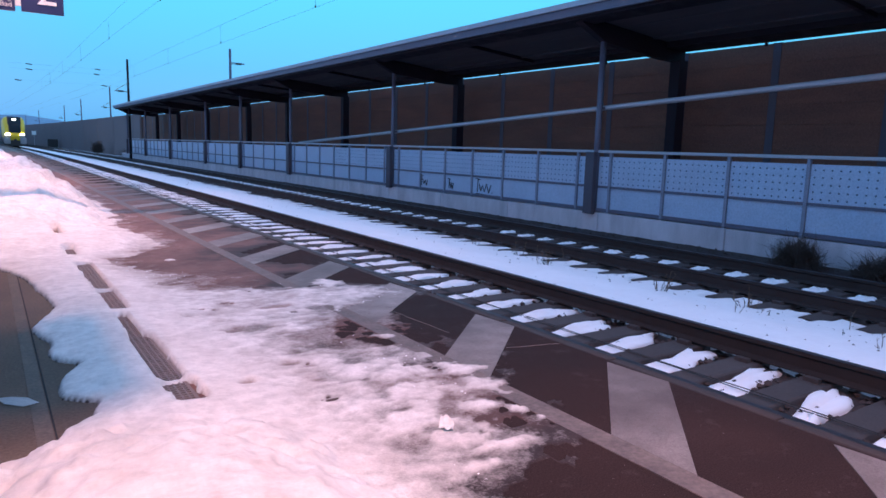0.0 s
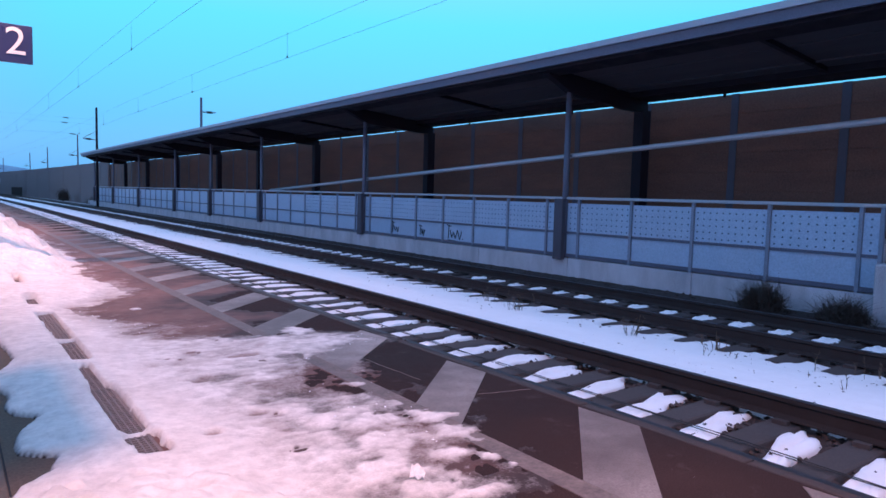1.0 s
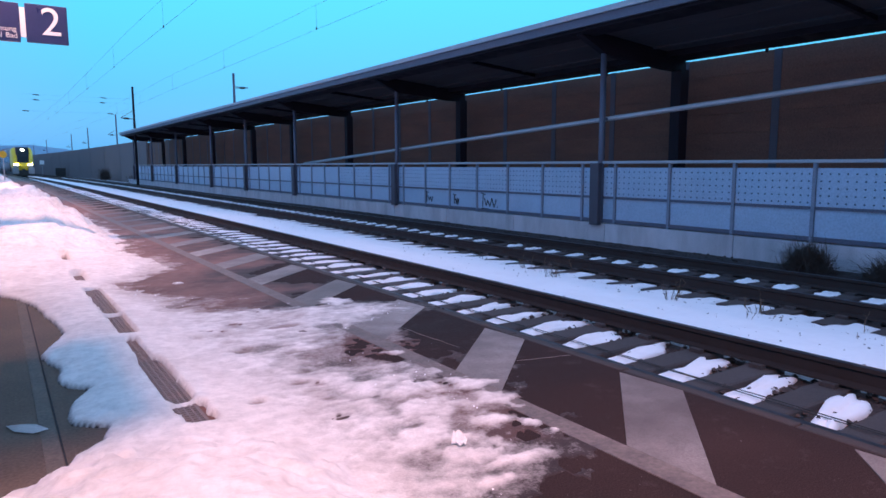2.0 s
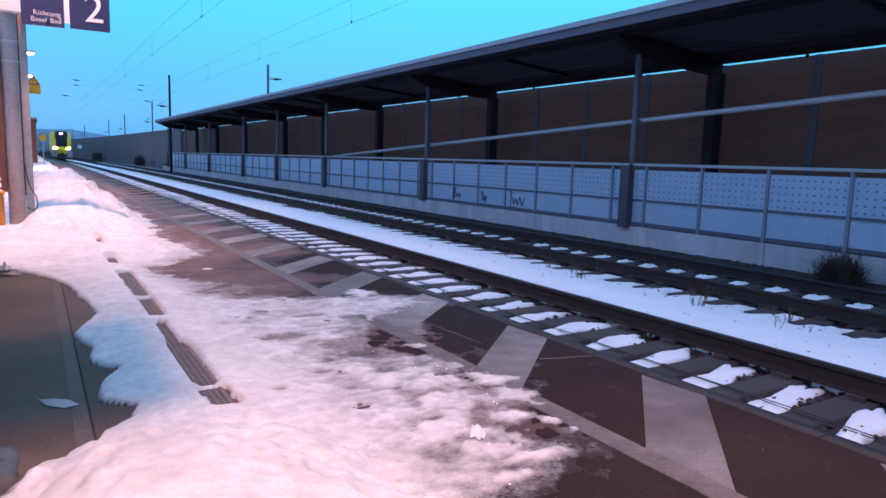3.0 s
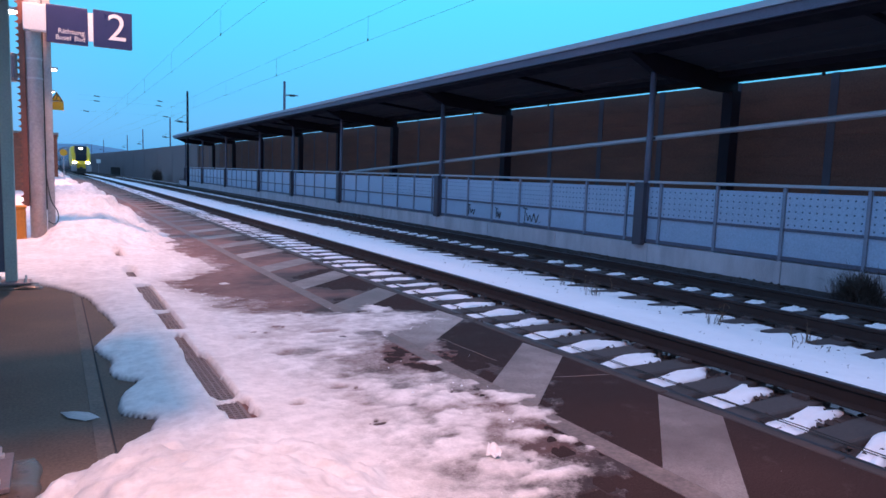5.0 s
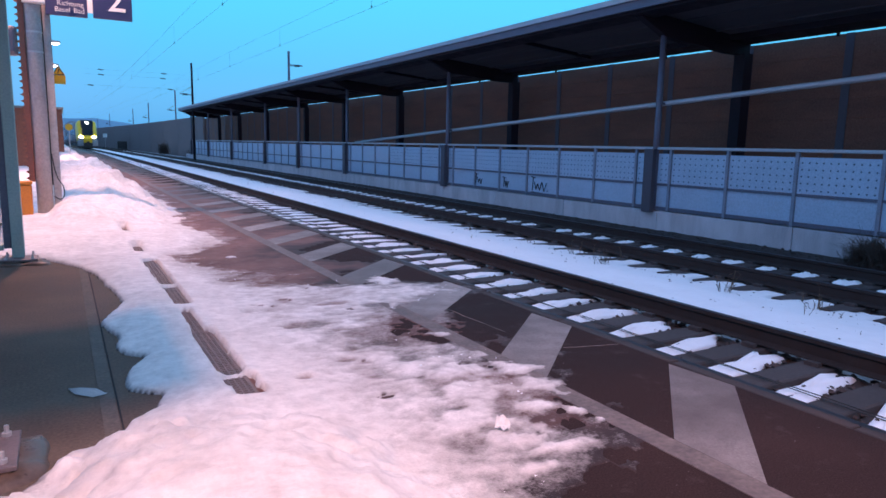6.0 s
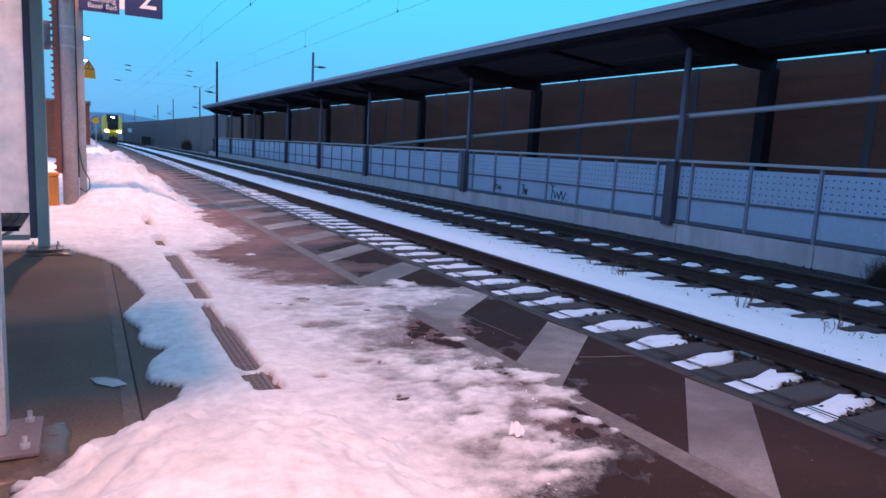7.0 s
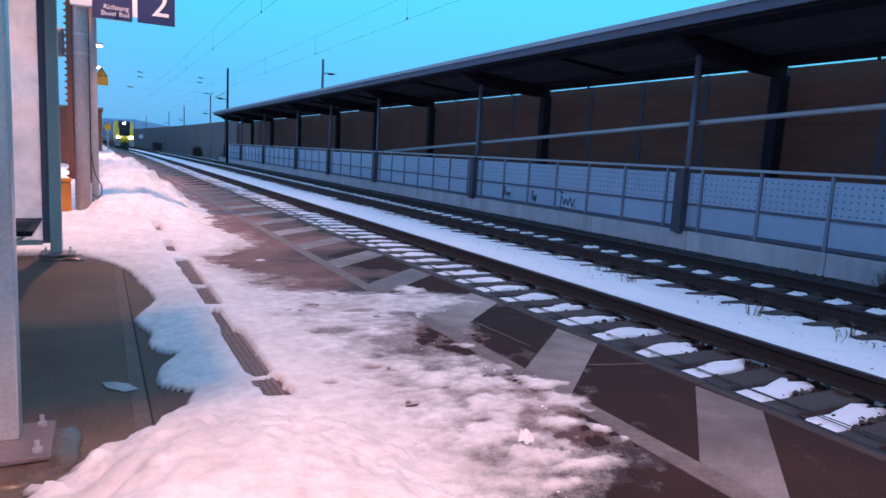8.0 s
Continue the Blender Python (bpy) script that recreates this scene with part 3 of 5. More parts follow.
part("bottom_rail", boxed(FENCE_X + 0.01, FENCE_X + 0.08, 4.08, 70.6, -0.135, -0.065), M_STEEL, fence)

# ramp handrail fixed to the columns
hr = thing("ramp_handrail", "sloping grey steel ramp handrail bracketed to the canopy columns", "handrail", kind="structure")
part("tube", rodded((11.72, 4.0, 2.55), (11.72, 28.6, 1.24), 0.055), M_TRIM, hr, smooth=True)
for y in COLUMNS[:2]:
    part("bracket", boxed(11.55, 11.72, y - 0.03, y + 0.03, 2.763 - 0.0533 * y - 0.03, 2.763 - 0.0533 * y + 0.02), M_STEEL, hr)

canopy = thing("ramp_canopy", "long dark steel canopy with a shallow sloping roof over the ramp", "canopy", kind="structure")
part("roof_deck", made(lambda bm: prism(bm, [(10.52, 4.10), (10.46, 4.28), (14.35, 3.86), (14.35, 3.76)], -40, 71.2)), M_ROOF, canopy)
part("edge_trim", made(lambda bm: prism(bm, [(10.40, 4.195), (10.40, 4.305), (10.60, 4.305), (10.60, 4.295), (10.455, 4.285), (10.455, 4.195)], -40, 71.3)), M_TRIM, canopy)
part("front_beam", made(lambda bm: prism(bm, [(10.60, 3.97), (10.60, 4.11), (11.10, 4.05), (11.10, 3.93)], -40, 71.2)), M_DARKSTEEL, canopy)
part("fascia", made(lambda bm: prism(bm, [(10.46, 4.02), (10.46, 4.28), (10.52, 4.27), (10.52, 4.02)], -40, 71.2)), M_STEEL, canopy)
# Widened inwards: the soffit's shade by the slit is built into this dark beam.
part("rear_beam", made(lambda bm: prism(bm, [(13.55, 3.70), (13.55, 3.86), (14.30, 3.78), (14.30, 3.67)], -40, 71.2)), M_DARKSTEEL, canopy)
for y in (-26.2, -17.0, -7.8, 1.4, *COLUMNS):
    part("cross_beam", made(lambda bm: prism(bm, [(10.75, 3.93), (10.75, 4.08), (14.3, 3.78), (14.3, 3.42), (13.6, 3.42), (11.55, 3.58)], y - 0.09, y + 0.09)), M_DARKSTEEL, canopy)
    if y > 2 or y < 0:
        col = part("front_column", made(lambda bm: rod(bm, (11.52, y, -0.16), (11.52, y, 3.62), 0.075, 14, 0.066)), M_STEEL, canopy, smooth=True)
        part("column_casing", boxed(11.37, 11.498, y - 0.06, y + 0.20, -0.2, 1.20, bevel=0.01), M_WALLPOST, col)
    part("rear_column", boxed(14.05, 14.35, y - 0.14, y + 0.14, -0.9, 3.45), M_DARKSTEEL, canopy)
for a, b in zip((-7.8, 1.4, *COLUMNS), (1.4, *COLUMNS)):
    y = (a + b) / 2
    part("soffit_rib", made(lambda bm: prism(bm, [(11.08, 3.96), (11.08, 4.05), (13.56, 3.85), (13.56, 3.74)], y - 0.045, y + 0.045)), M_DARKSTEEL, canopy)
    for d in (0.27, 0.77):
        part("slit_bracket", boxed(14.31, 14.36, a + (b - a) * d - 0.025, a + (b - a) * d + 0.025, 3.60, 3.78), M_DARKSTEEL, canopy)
for x, z in ((12.0, 3.98), (13.1, 3.86)):
    part("purlin", boxed(x - 0.05, x + 0.05, -40, 71.2, z - 0.02, z + 0.09), M_ROOF, canopy)
part("ramp_slab", made(lambda bm: prism(bm, [(-40, 2.3), (30, -0.35), (75, -0.5), (75, -0.94), (-40, -0.94)], 11.81, 14.6, "x")), M_CONC, canopy)

# noise barrier
barrier = thing("noise_barrier", "tall brown board noise barrier behind the ramp", "wall", kind="structure")
plank = mesh_of("plank", boxed(14.80, 14.86, 0.04, 2.36, 0.001, 0.449, bevel=0.003), M_WALL)
wpost = mesh_of("barrier_post", boxed(14.785, 14.86, -0.09, 0.09, -0.95, 3.725), M_WALLPOST)
part("backing", boxed(14.862, 14.90, -42, 81.1, -0.95, 3.715), M_WALL, barrier)
for k in range(-18, 34):
    y = 1.33 + 2.4 * k
    piece("barrier_post", wpost, barrier, Matrix.Translation((0, y, 0)))
    for j in range(10):
        piece("plank", plank, barrier, Matrix.Translation((0, y, -0.78 + 0.45 * j)))
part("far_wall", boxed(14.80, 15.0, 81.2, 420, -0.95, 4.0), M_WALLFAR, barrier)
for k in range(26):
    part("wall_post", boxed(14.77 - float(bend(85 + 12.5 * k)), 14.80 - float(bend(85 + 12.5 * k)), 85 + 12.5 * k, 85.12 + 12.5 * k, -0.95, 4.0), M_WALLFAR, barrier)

# ---- snow on the platform ----


def edge_at(Y, pairs):
    return np.interp(Y, [p[0] for p in pairs], [p[1] for p in pairs])


SNOW_LEFT = [(-1.6, 0.9), (-0.8, -0.1), (0, -0.25), (1.2, -0.22), (2.2, -0.08), (2.45, 0.02), (2.62, 0.06), (2.75, 0.14), (2.9, 0.20), (3.04, 0.35), (3.23, 0.37), (3.33, 0.26), (3.45, 0.23), (3.62, 0.25), (3.83, 0.36), (3.95, 0.27), (4.1, 0.24), (4.35, 0.25), (4.55, 0.20), (4.72, 0.18), (4.92, 0.25), (5.23, 0.36), (5.94, 0.29), (6.5, 0.22), (6.85, 0.12), (7.2, -0.02), (7.5, -0.25), (7.75, -3.0), (200, -3.0)]
SNOW_RIGHT = [(-1.6, 0.5), (-0.6, 1.0), (1.2, 1.15), (1.6, 1.26), (1.81, 1.40), (1.96, 1.52), (2.15, 1.64), (2.38, 1.78), (2.6, 1.86), (2.83, 1.95), (3.12, 1.96), (3.33, 1.94), (3.6, 1.88), (4.1, 1.92), (4.28, 2.05), (4.45, 2.45), (4.68, 2.88), (4.84, 2.78), (4.98, 2.58), (5.12, 2.30), (5.28, 1.78), (5.5, 1.45), (5.8, 1.32), (6.1, 1.30), (6.35, 1.18), (6.6, 1.04), (6.9, 0.94), (7.2, 0.95), (7.45, 1.25), (7.7, 1.46), (8.3, 1.62), (9.0, 1.52), (9.9, 1.36), (10.6, 1.50), (12.1, 1.62), (13.75, 1.68), (15.0, 1.52), (15.7, 1.62), (18.2, 1.68), (19.2, 1.42), (21.5, 1.22), (24.8, 1.32), (29.4, 1.44), (34, 1.15), (40, 1.34), (43.3, 0.95), (60, 1.1), (160, 1.0)]
# loose tongues of snow beyond the edge, and worn bare spots inside it: x, y, half sizes
TONGUES = ((1.50, 2.32, 0.26, 0.20), (1.66, 2.62, 0.22, 0.16), (1.56, 2.06, 0.17, 0.10), (1.78, 2.92, 0.16, 0.12), (1.70, 1.95, 0.17, 0.060), (1.62, 2.06, 0.14, 0.05), (1.86, 2.33, 0.10, 0.07), (2.07, 2.56, 0.10, 0.15), (2.10, 2.80, 0.12, 0.10), (2.00, 2.20, 0.050, 0.065), (2.03, 2.08, 0.025, 0.02), (2.42, 5.22, 0.12, 0.22), (2.05, 3.55, 0.06, 0.05), (1.50, 1.84, 0.10, 0.05), (1.50, 6.95, 0.05, 0.05))
BARE = ((1.80, 3.58, 0.30, 0.16), (1.90, 3.75, 0.18, 0.22), (1.62, 3.78, 0.16, 0.10), (1.38, 4.10, 0.17, 0.09), (1.90, 2.62, 0.06, 0.13), (1.28, 5.78, 0.16, 0.10), (1.66, 3.20, 0.07, 0.05), (1.33, 3.32, 0.05, 0.04), (1.02, 3.13, 0.045, 0.04), (2.0, 4.42, 0.10, 0.06), (1.72, 4.60, 0.12, 0.05))


def smooth(a, b, v):
    t = np.clip((v - a) / (b - a), 0, 1)
    return t * t * (3 - 2 * t)


r8 = random.Random(17)
TREADS = tuple((r8.uniform(0.95, 1.9), r8.uniform(2.6, 5.4), r8.uniform(0.03, 0.06)) for _ in range(14))


def slush_film(X, Y):
    """How much wet snow film lies beyond the torn edge, 0 to 1."""
    n2, n3 = value_noise(X, Y, 3.1, 41, 4), value_noise(X, Y, 11, 42, 3)
    d = np.minimum((X - edge_at(Y, SNOW_LEFT)) * 7.0, edge_at(Y, SNOW_RIGHT) - X)
    return smooth(0.15, 1.0, 0.80 + d / 0.75 + 1.7 * (n2 - 0.5) + 1.0 * (n3 - 0.5)) * (d > -0.95) * (X > edge_at(Y, SNOW_LEFT) + 0.05)


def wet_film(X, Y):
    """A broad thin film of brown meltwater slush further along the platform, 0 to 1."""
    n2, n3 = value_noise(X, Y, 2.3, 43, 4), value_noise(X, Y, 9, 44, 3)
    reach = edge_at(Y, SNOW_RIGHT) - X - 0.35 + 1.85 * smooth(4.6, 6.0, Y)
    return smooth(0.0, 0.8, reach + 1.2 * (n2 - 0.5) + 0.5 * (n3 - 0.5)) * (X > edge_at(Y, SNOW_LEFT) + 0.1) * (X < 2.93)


def blobs(X, Y, spots, waver):
    """1 at the heart of each spot, 0 at its wavering rim, below 0 outside."""
    best = np.full_like(X, -1.0)
    for cx, cy, rx, ry in spots:
        best = np.maximum(best, 1 - np.hypot((X - cx) / rx, (Y - cy) / ry))
    return best + waver


def snow_field(X, Y):
    """Depth of the snow in metres, and how closely it covers the ground: 0 bare, 1 closed."""
    n1, n2, n3 = value_noise(X, Y, 1.1, 21, 3), value_noise(X, Y, 4.2, 22, 3), value_noise(X, Y, 13, 23, 3)
    n4 = value_noise(X * 0.75, Y * 1.6, 17, 24, 3)
    wob = 0.20 * (n2 - 0.5) + 0.09 * (n3 - 0.5)
    dl, dr = X - edge_at(Y, SNOW_LEFT) + 0.22 * wob, edge_at(Y, SNOW_RIGHT) - X + 1.5 * wob
    tongue = blobs(X, Y, TONGUES, 1.5 * (n3 - 0.5) + 0.8 * (n4 - 0.5))
    bare = blobs(X, Y, BARE, 1.5 * (n3 - 0.5) + 0.9 * (n2 - 0.5))
    # a closed rim towards the shelter, a trodden and patchy sheet towards the track
    patchy = smooth(0.80, 1.45, X) * smooth(8.6, 7.2, Y)
    cover = 0.42 + 0.36 * smooth(-0.06, 0.50, dr) + 0.42 * (1 - patchy) + (1.1 * (n2 - 0.5) + 1.1 * (n4 - 0.5) + 0.6 * (n3 - 0.5)) * 0.62 * patchy
    cover = cover - 0.66 * smooth(-0.30, 0.60, bare)
    cover = np.where(dr > -0.05, cover, 0)
    cover = np.maximum(cover, (0.30 + 0.62 * smooth(-0.15, 0.6, tongue)) * (tongue > -0.25))
    cover = np.maximum(cover * smooth(0.0, 0.035, dl), 0.33 * slush_film(X, Y))
    depth = (0.026 - 0.013 * patchy) * np.clip(cover, 0, 1.1) ** 1.4 + 0.022 * smooth(0.0, 0.22, dl) * smooth(1.0, 0.55, X) * smooth(0.0, 0.3, dr)
    # heaped bank beside the shelter and the mast
    bank = smooth(7.2, 8.6, Y) * smooth(0.0, 0.40, np.minimum(dl, dr))
    rise = 0.05 + (0.17 * smooth(9.35, 10.3, Y + 0.9 * (n1 - 0.5)) + 0.28 * smooth(10.8, 14.0, Y)) * smooth(0.0, 1.0, dr) * smooth(-0.22, 0.12, X + 0.1 * (n2 - 0.5)) * (0.80 + 0.6 * n1)
    depth = depth + bank * rise * (0.75 + 0.5 * n2)
    # shovelled mound in front
    e = 1 - (np.abs((X - 0.41) / 0.72) ** 2.5 + np.abs((Y - 1.72) / 1.07) ** 2.5) ** 0.4 + 0.24 * (n2 - 0.5) + 0.16 * (n3 - 0.5)
    depth = np.where(e > 0, np.maximum(depth, 0), depth) + 0.14 * smooth(0.0, 0.8, e) * (0.75 + 0.6 * n1) + smooth(0, 0.20, e) * (0.036 + 0.028 * n2 + 0.012 * (n3 - 0.5))
    cover = np.maximum(cover, 1.25 * smooth(0.0, 0.12, e))
    # bare drain channel and footprints
    for a, b, mid, half in ((3.02, 3.10, 0.74, 0.07), (3.16, 3.27, 0.735, 0.07), (3.36, 4.18, 0.722, 0.060), (4.20, 4.75, 0.715, 0.032), (4.95, 5.6, 0.735, 0.055), (5.7, 6.95, 0.730, 0.058), (7.45, 8.0, 0.70, 0.045), (8.9, 9.7, 0.70, 0.04)):
        cut = smooth(half + 0.012, half - 0.020, np.abs(X - mid) + 0.03 * (n3 - 0.5)) * smooth(a - 0.06, a + 0.05, Y) * smooth(b + 0.06, b - 0.05, Y)
        depth = depth - 0.20 * cut * (n3 + 0.35) * (e < 0.03)
    for fx, fy, r in TREADS + ((1.05, 3.13, 0.045), (0.93, 1.90, 0.030), (1.42, 3.25, 0.05)):
        tread = smooth(r, r * 0.3, np.hypot((X - fx) / 1.3, Y - fy))
        depth, cover = depth - 0.016 * tread, cover - 0.22 * tread * (cover < 1.2)
    depth = np.where(cover > 0.03, np.where((cover < 0.40) & (e <= 0) & (dl > 0.1) & (np.abs(X - 0.73) > 0.1), 0.003, np.where(cover < 0.6, np.maximum(depth, 0.003), depth)), -0.02)
    return np.where(depth > 0.0025, depth + 0.008 * (n3 - 0.5) * (depth > 0.02), depth), cover


def snow_depth(X, Y):
    return snow_field(X, Y)[0]


def snow_sheet(name, xs, ys, label):
    me = grid_sheet(xs, ys, snow_depth, lambda X, Y, Z: Z > 0.001)
    me.materials.append(M_SNOW)
    co = np.zeros(len(me.vertices) * 3)
    me.vertices.foreach_get("co", co)
    px_, py_, depth = co.reshape(-1, 3).T
    cover = np.clip(snow_field(px_, py_)[1], 0, 1.25) * (depth > 0)
    me.attributes.new("cover", "FLOAT", "POINT").data.foreach_set("value", cover)
    trodden = 0.65 * smooth(-0.1, 0.7, blobs(px_, py_, ((1.90, 3.78, 0.60, 0.62), (1.85, 2.60, 0.40, 0.60)), 0.8 * (value_noise(px_, py_, 6, 45, 3) - 0.5)))
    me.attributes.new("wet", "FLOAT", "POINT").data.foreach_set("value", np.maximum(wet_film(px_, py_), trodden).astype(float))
    return tagged(new(name, me), label, "snow", kind="stuff")


snow_sheet("platform_snow", np.arange(-1.2, 3.05, 0.022), np.r_[np.arange(-2.0, 0.2, 0.06), np.arange(0.2, 7.4, 0.022)], "trodden melting snow and a shovelled mound on the platform")
snow_sheet("snow_bank", np.r_[np.arange(-5, -1.0, 0.2), np.arange(-1.0, 2.0, 0.04)], np.r_[np.arange(7.378, 18, 0.045), np.arange(18, 40, 0.15), np.arange(40, 120, 0.6)], "long heaped bank of snow along the platform")

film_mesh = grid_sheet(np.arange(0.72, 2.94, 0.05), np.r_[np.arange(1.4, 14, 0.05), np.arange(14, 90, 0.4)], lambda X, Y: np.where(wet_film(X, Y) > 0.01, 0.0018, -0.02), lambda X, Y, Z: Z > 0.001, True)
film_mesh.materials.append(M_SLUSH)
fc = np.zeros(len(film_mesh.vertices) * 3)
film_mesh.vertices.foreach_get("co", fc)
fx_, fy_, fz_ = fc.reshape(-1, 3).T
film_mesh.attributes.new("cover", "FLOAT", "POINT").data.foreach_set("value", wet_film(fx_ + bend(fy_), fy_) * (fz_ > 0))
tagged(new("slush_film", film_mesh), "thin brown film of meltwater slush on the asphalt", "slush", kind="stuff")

# crumbs of snow and ice scattered along the torn edge
r9 = np.random.RandomState(4)
cx, cy = r9.uniform(0.3, 3.0, 26000), 1.1 + 6.2 * r9.rand(26000) ** 1.3
near = edge_at(cy, SNOW_RIGHT) - cx
pick = (near > -0.55) & (near < 0.35) & (r9.rand(26000) < np.exp(-np.abs(near) / 0.16) * 0.06) & (value_noise(cx, cy, 2.5, 31, 3) > 0.42)
cv, cf = [], []
for x, y, s in zip(cx[pick], cy[pick], 0.002 + 0.008 * r9.rand(26000)[pick] ** 4):
    z, b0, a0 = max(0.0, float(snow_depth(np.array([[x]]), np.array([[y]]))[0, 0])), len(cv), 6.28 * r9.rand()
    for u, v, w in ico:
        cv.append((x + s * (u * math.cos(a0) - v * math.sin(a0)), y + s * (u * math.sin(a0) + v * math.cos(a0)), z + s * 0.4 + s * w * 0.7))
    cf += [tuple(b0 + i for i in f) for f in icf]
me = bpy.data.meshes.new("snow_crumbs")
me.from_pydata(cv, [], cf)
me.materials.append(M_SNOW_TRACK)
tagged(new("snow_crumbs", me), "small crumbs of snow and ice on the asphalt", "snow", kind="stuff")

# thin lines of snow left in cracks of the asphalt
for a, b in (((2.58, 2.98), (2.93, 2.89)), ((2.42, 4.16), (2.46, 3.42))):
    n = 14
    st = bmesh.new()
    prev = None
    for i in range(n + 1):
        f = i / n
        x, y = a[0] + (b[0] - a[0]) * f + r8.uniform(-0.004, 0.004), a[1] + (b[1] - a[1]) * f + r8.uniform(-0.004, 0.004)
        w = r8.uniform(0.0008, 0.0055)
        row = [st.verts.new((x - w, y - w * 0.4, 0.001)), st.verts.new((x, y, 0.003)), st.verts.new((x + w, y + w * 0.4, 0.001))]
        if prev:
            st.faces.new((prev[0], prev[1], row[1], row[0]))
            st.faces.new((prev[1], prev[2], row[2], row[1]))
        prev = row
    solo("snow_streak", st, M_PAINT, "thin streak of snow caught in an asphalt crack", "snow", kind="stuff")

# ---- platform fittings ----
solo("paving_edging", boxed(0.125, 0.188, 0.5, 60, 0.0, 0.003), M_EDGING, "narrow paler edging course beside the paving joint", "paving", kind="structure")
joint = thing("paving_joint", "narrow dark joint strip in the wet paving", "joint", kind="structure")
part("joint_strip", boxed(0.192, 0.199, 0.5, 60, 0.0, 0.003), M_HOLE, joint)

drain = thing("drain_channel", "dark slotted drain grating partly covered by snow", "drain", kind="structure")
slot = bmesh.new()
for x in (0.662, 0.778):
    box(slot, x - 0.008, x + 0.008, 0, 0.498, -0.01, 0.010)
for x in (0.690, 0.720, 0.750):
    box(slot, x - 0.004, x + 0.004, 0, 0.498, -0.01, 0.0085)
for i in range(17):
    box(slot, 0.66, 0.77, 0.012 + i * 0.0292, 0.025 + i * 0.0292, -0.01, 0.009)
slot_mesh = mesh_of("grating", slot, M_GRATE)
# Flat black plate; the dark below the gratings is put into its colour.
part("channel", boxed(0.654, 0.786, 2.0, 12, 0.0, 0.002), M_HOLE, drain)
for k in range(20):
    piece("grating", slot_mesh, drain, Matrix.Translation((0, 2.0 + 0.5 * k, 0)))


def crumpled(name, size, place, seed, label):
    """A small sheet folded once and creased, one corner standing up."""
    r = random.Random(seed)
    bm = bmesh.new()
    bmesh.ops.create_grid(bm, x_segments=6, y_segments=4, size=size)
    for v in bm.verts:
        u, w = v.co.x / size, v.co.y / size
        fold = 0.75 * abs(u) if u > 0 else 0.12 * abs(u)
        v.co = Vector((size * u * (0.55 if u > 0 else 0.9) * (1 - 0.25 * w * w), size * 0.7 * w * (1 - 0.45 * abs(u)), size * (fold + 0.14 * (1 + math.sin(5 * w + 3 * u)) + r.uniform(0.0, 0.08))))
    bmesh.ops.solidify(bm, geom=bm.faces[:], thickness=0.0015)
    ob = solo(name, bm, M_PAPER, label, "litter")
    ob.matrix_world = pose(*place, rz=70)
    return ob


PAPER_AT = (1.587, 2.187)
crumpled("paper_scrap", 0.050, (*PAPER_AT, max(0.004, float(snow_depth(np.array([[PAPER_AT[0]]]), np.array([[PAPER_AT[1]]]))[0, 0]))), 3, "crumpled white paper scrap lying on trodden snow")
sh = bmesh.new()
vs = [sh.verts.new(p) for p in ((0.0, 3.50, 0.006), (0.03, 3.40, 0.008), (0.10, 3.33, 0.006), (0.16, 3.34, 0.01), (0.12, 3.42, 0.014), (0.06, 3.47, 0.012))]
sh.faces.new(vs)
bmesh.ops.solidify(sh, geom=sh.faces[:], thickness=0.006)
solo("ice_shard", sh, M_PAPER, "flat pale shard of ice on the wet paving", "ice")

# shelter: two posts with bolted base plates, glazed side, unseen roof, bench
shelter = thing("platform_shelter", "grey-green steel platform shelter with dirty glass side pane", "shelter")


def shelter_post(x0, x1, y0, y1, plate, mat):
    post = part("post", boxed(x0, x1, y0, y1, 0.048, 3.0, bevel=0.008), mat, shelter)
    px0, px1, py0, py1 = plate
    part("base_plate", boxed(px0, px1, py0, py1, 0.030, 0.050, bevel=0.004), M_PLATE, post)
    part("packing", boxed(px0 + 0.02, px1 - 0.02, py0 + 0.02, py1 - 0.02, 0.0, 0.030), M_BLACK, post)
    pad = lump_mesh("mortar_bed", (px1 - px0) / 2 + 0.055, (py1 - py0) / 2 + 0.045, 0.026, 60 + int(py0), 0.10)
    pad.materials[0] = M_MORTARBED
    piece("mortar_bed", pad, post, pose((px0 + px1) / 2 + 0.035, (py0 + py1) / 2 - 0.05, 0.0))
    for bx in (px0 + 0.045, px1 - 0.045):
        for by in (py0 + 0.045, py1 - 0.045):
            bolt = bmesh.new()
            rod(bolt, (bx, by, 0.050), (bx, by, 0.064), 0.018, 6)
            rod(bolt, (bx, by, 0.064), (bx, by, 0.092), 0.009, 8)
            part("bolt", bolt, M_ALU, post)


shelter_post(-0.41, -0.31, 7.40, 7.52, (-0.50, -0.20, 7.26, 7.56), M_GREEN)
shelter_post(-0.47, -0.27, 2.80, 2.92, (-0.52, -0.16, 2.62, 2.96), M_ALU)
part("glazing_bar", boxed(-0.47, -0.412, 7.42, 7.50, 0.14, 3.0), M_STEEL, shelter)
pane = part("glass_pane", boxed(-2.3, -0.472, 7.455, 7.467, 0.16, 2.7), M_GLASS, shelter, "dirty misted glass pane")
pane.visible_shadow = False
for z in (0.12, 2.70):
    part("pane_rail", boxed(-2.3, -0.475, 7.43, 7.49, z, z + 0.05), M_GREEN, shelter)
# Unseen roof; its edges are set to cast the shade band on the snow.
part("shelter_roof", made(lambda bm: prism(bm, [(-2.9, 3.0), (-2.9, 3.12), (0.33, 3.10), (0.33, 3.0)], 0.68, 8.10)), M_DARKSTEEL, shelter)
part("rear_post", boxed(-2.42, -2.32, 7.40, 7.52, 0.0, 3.0), M_GREEN, shelter)
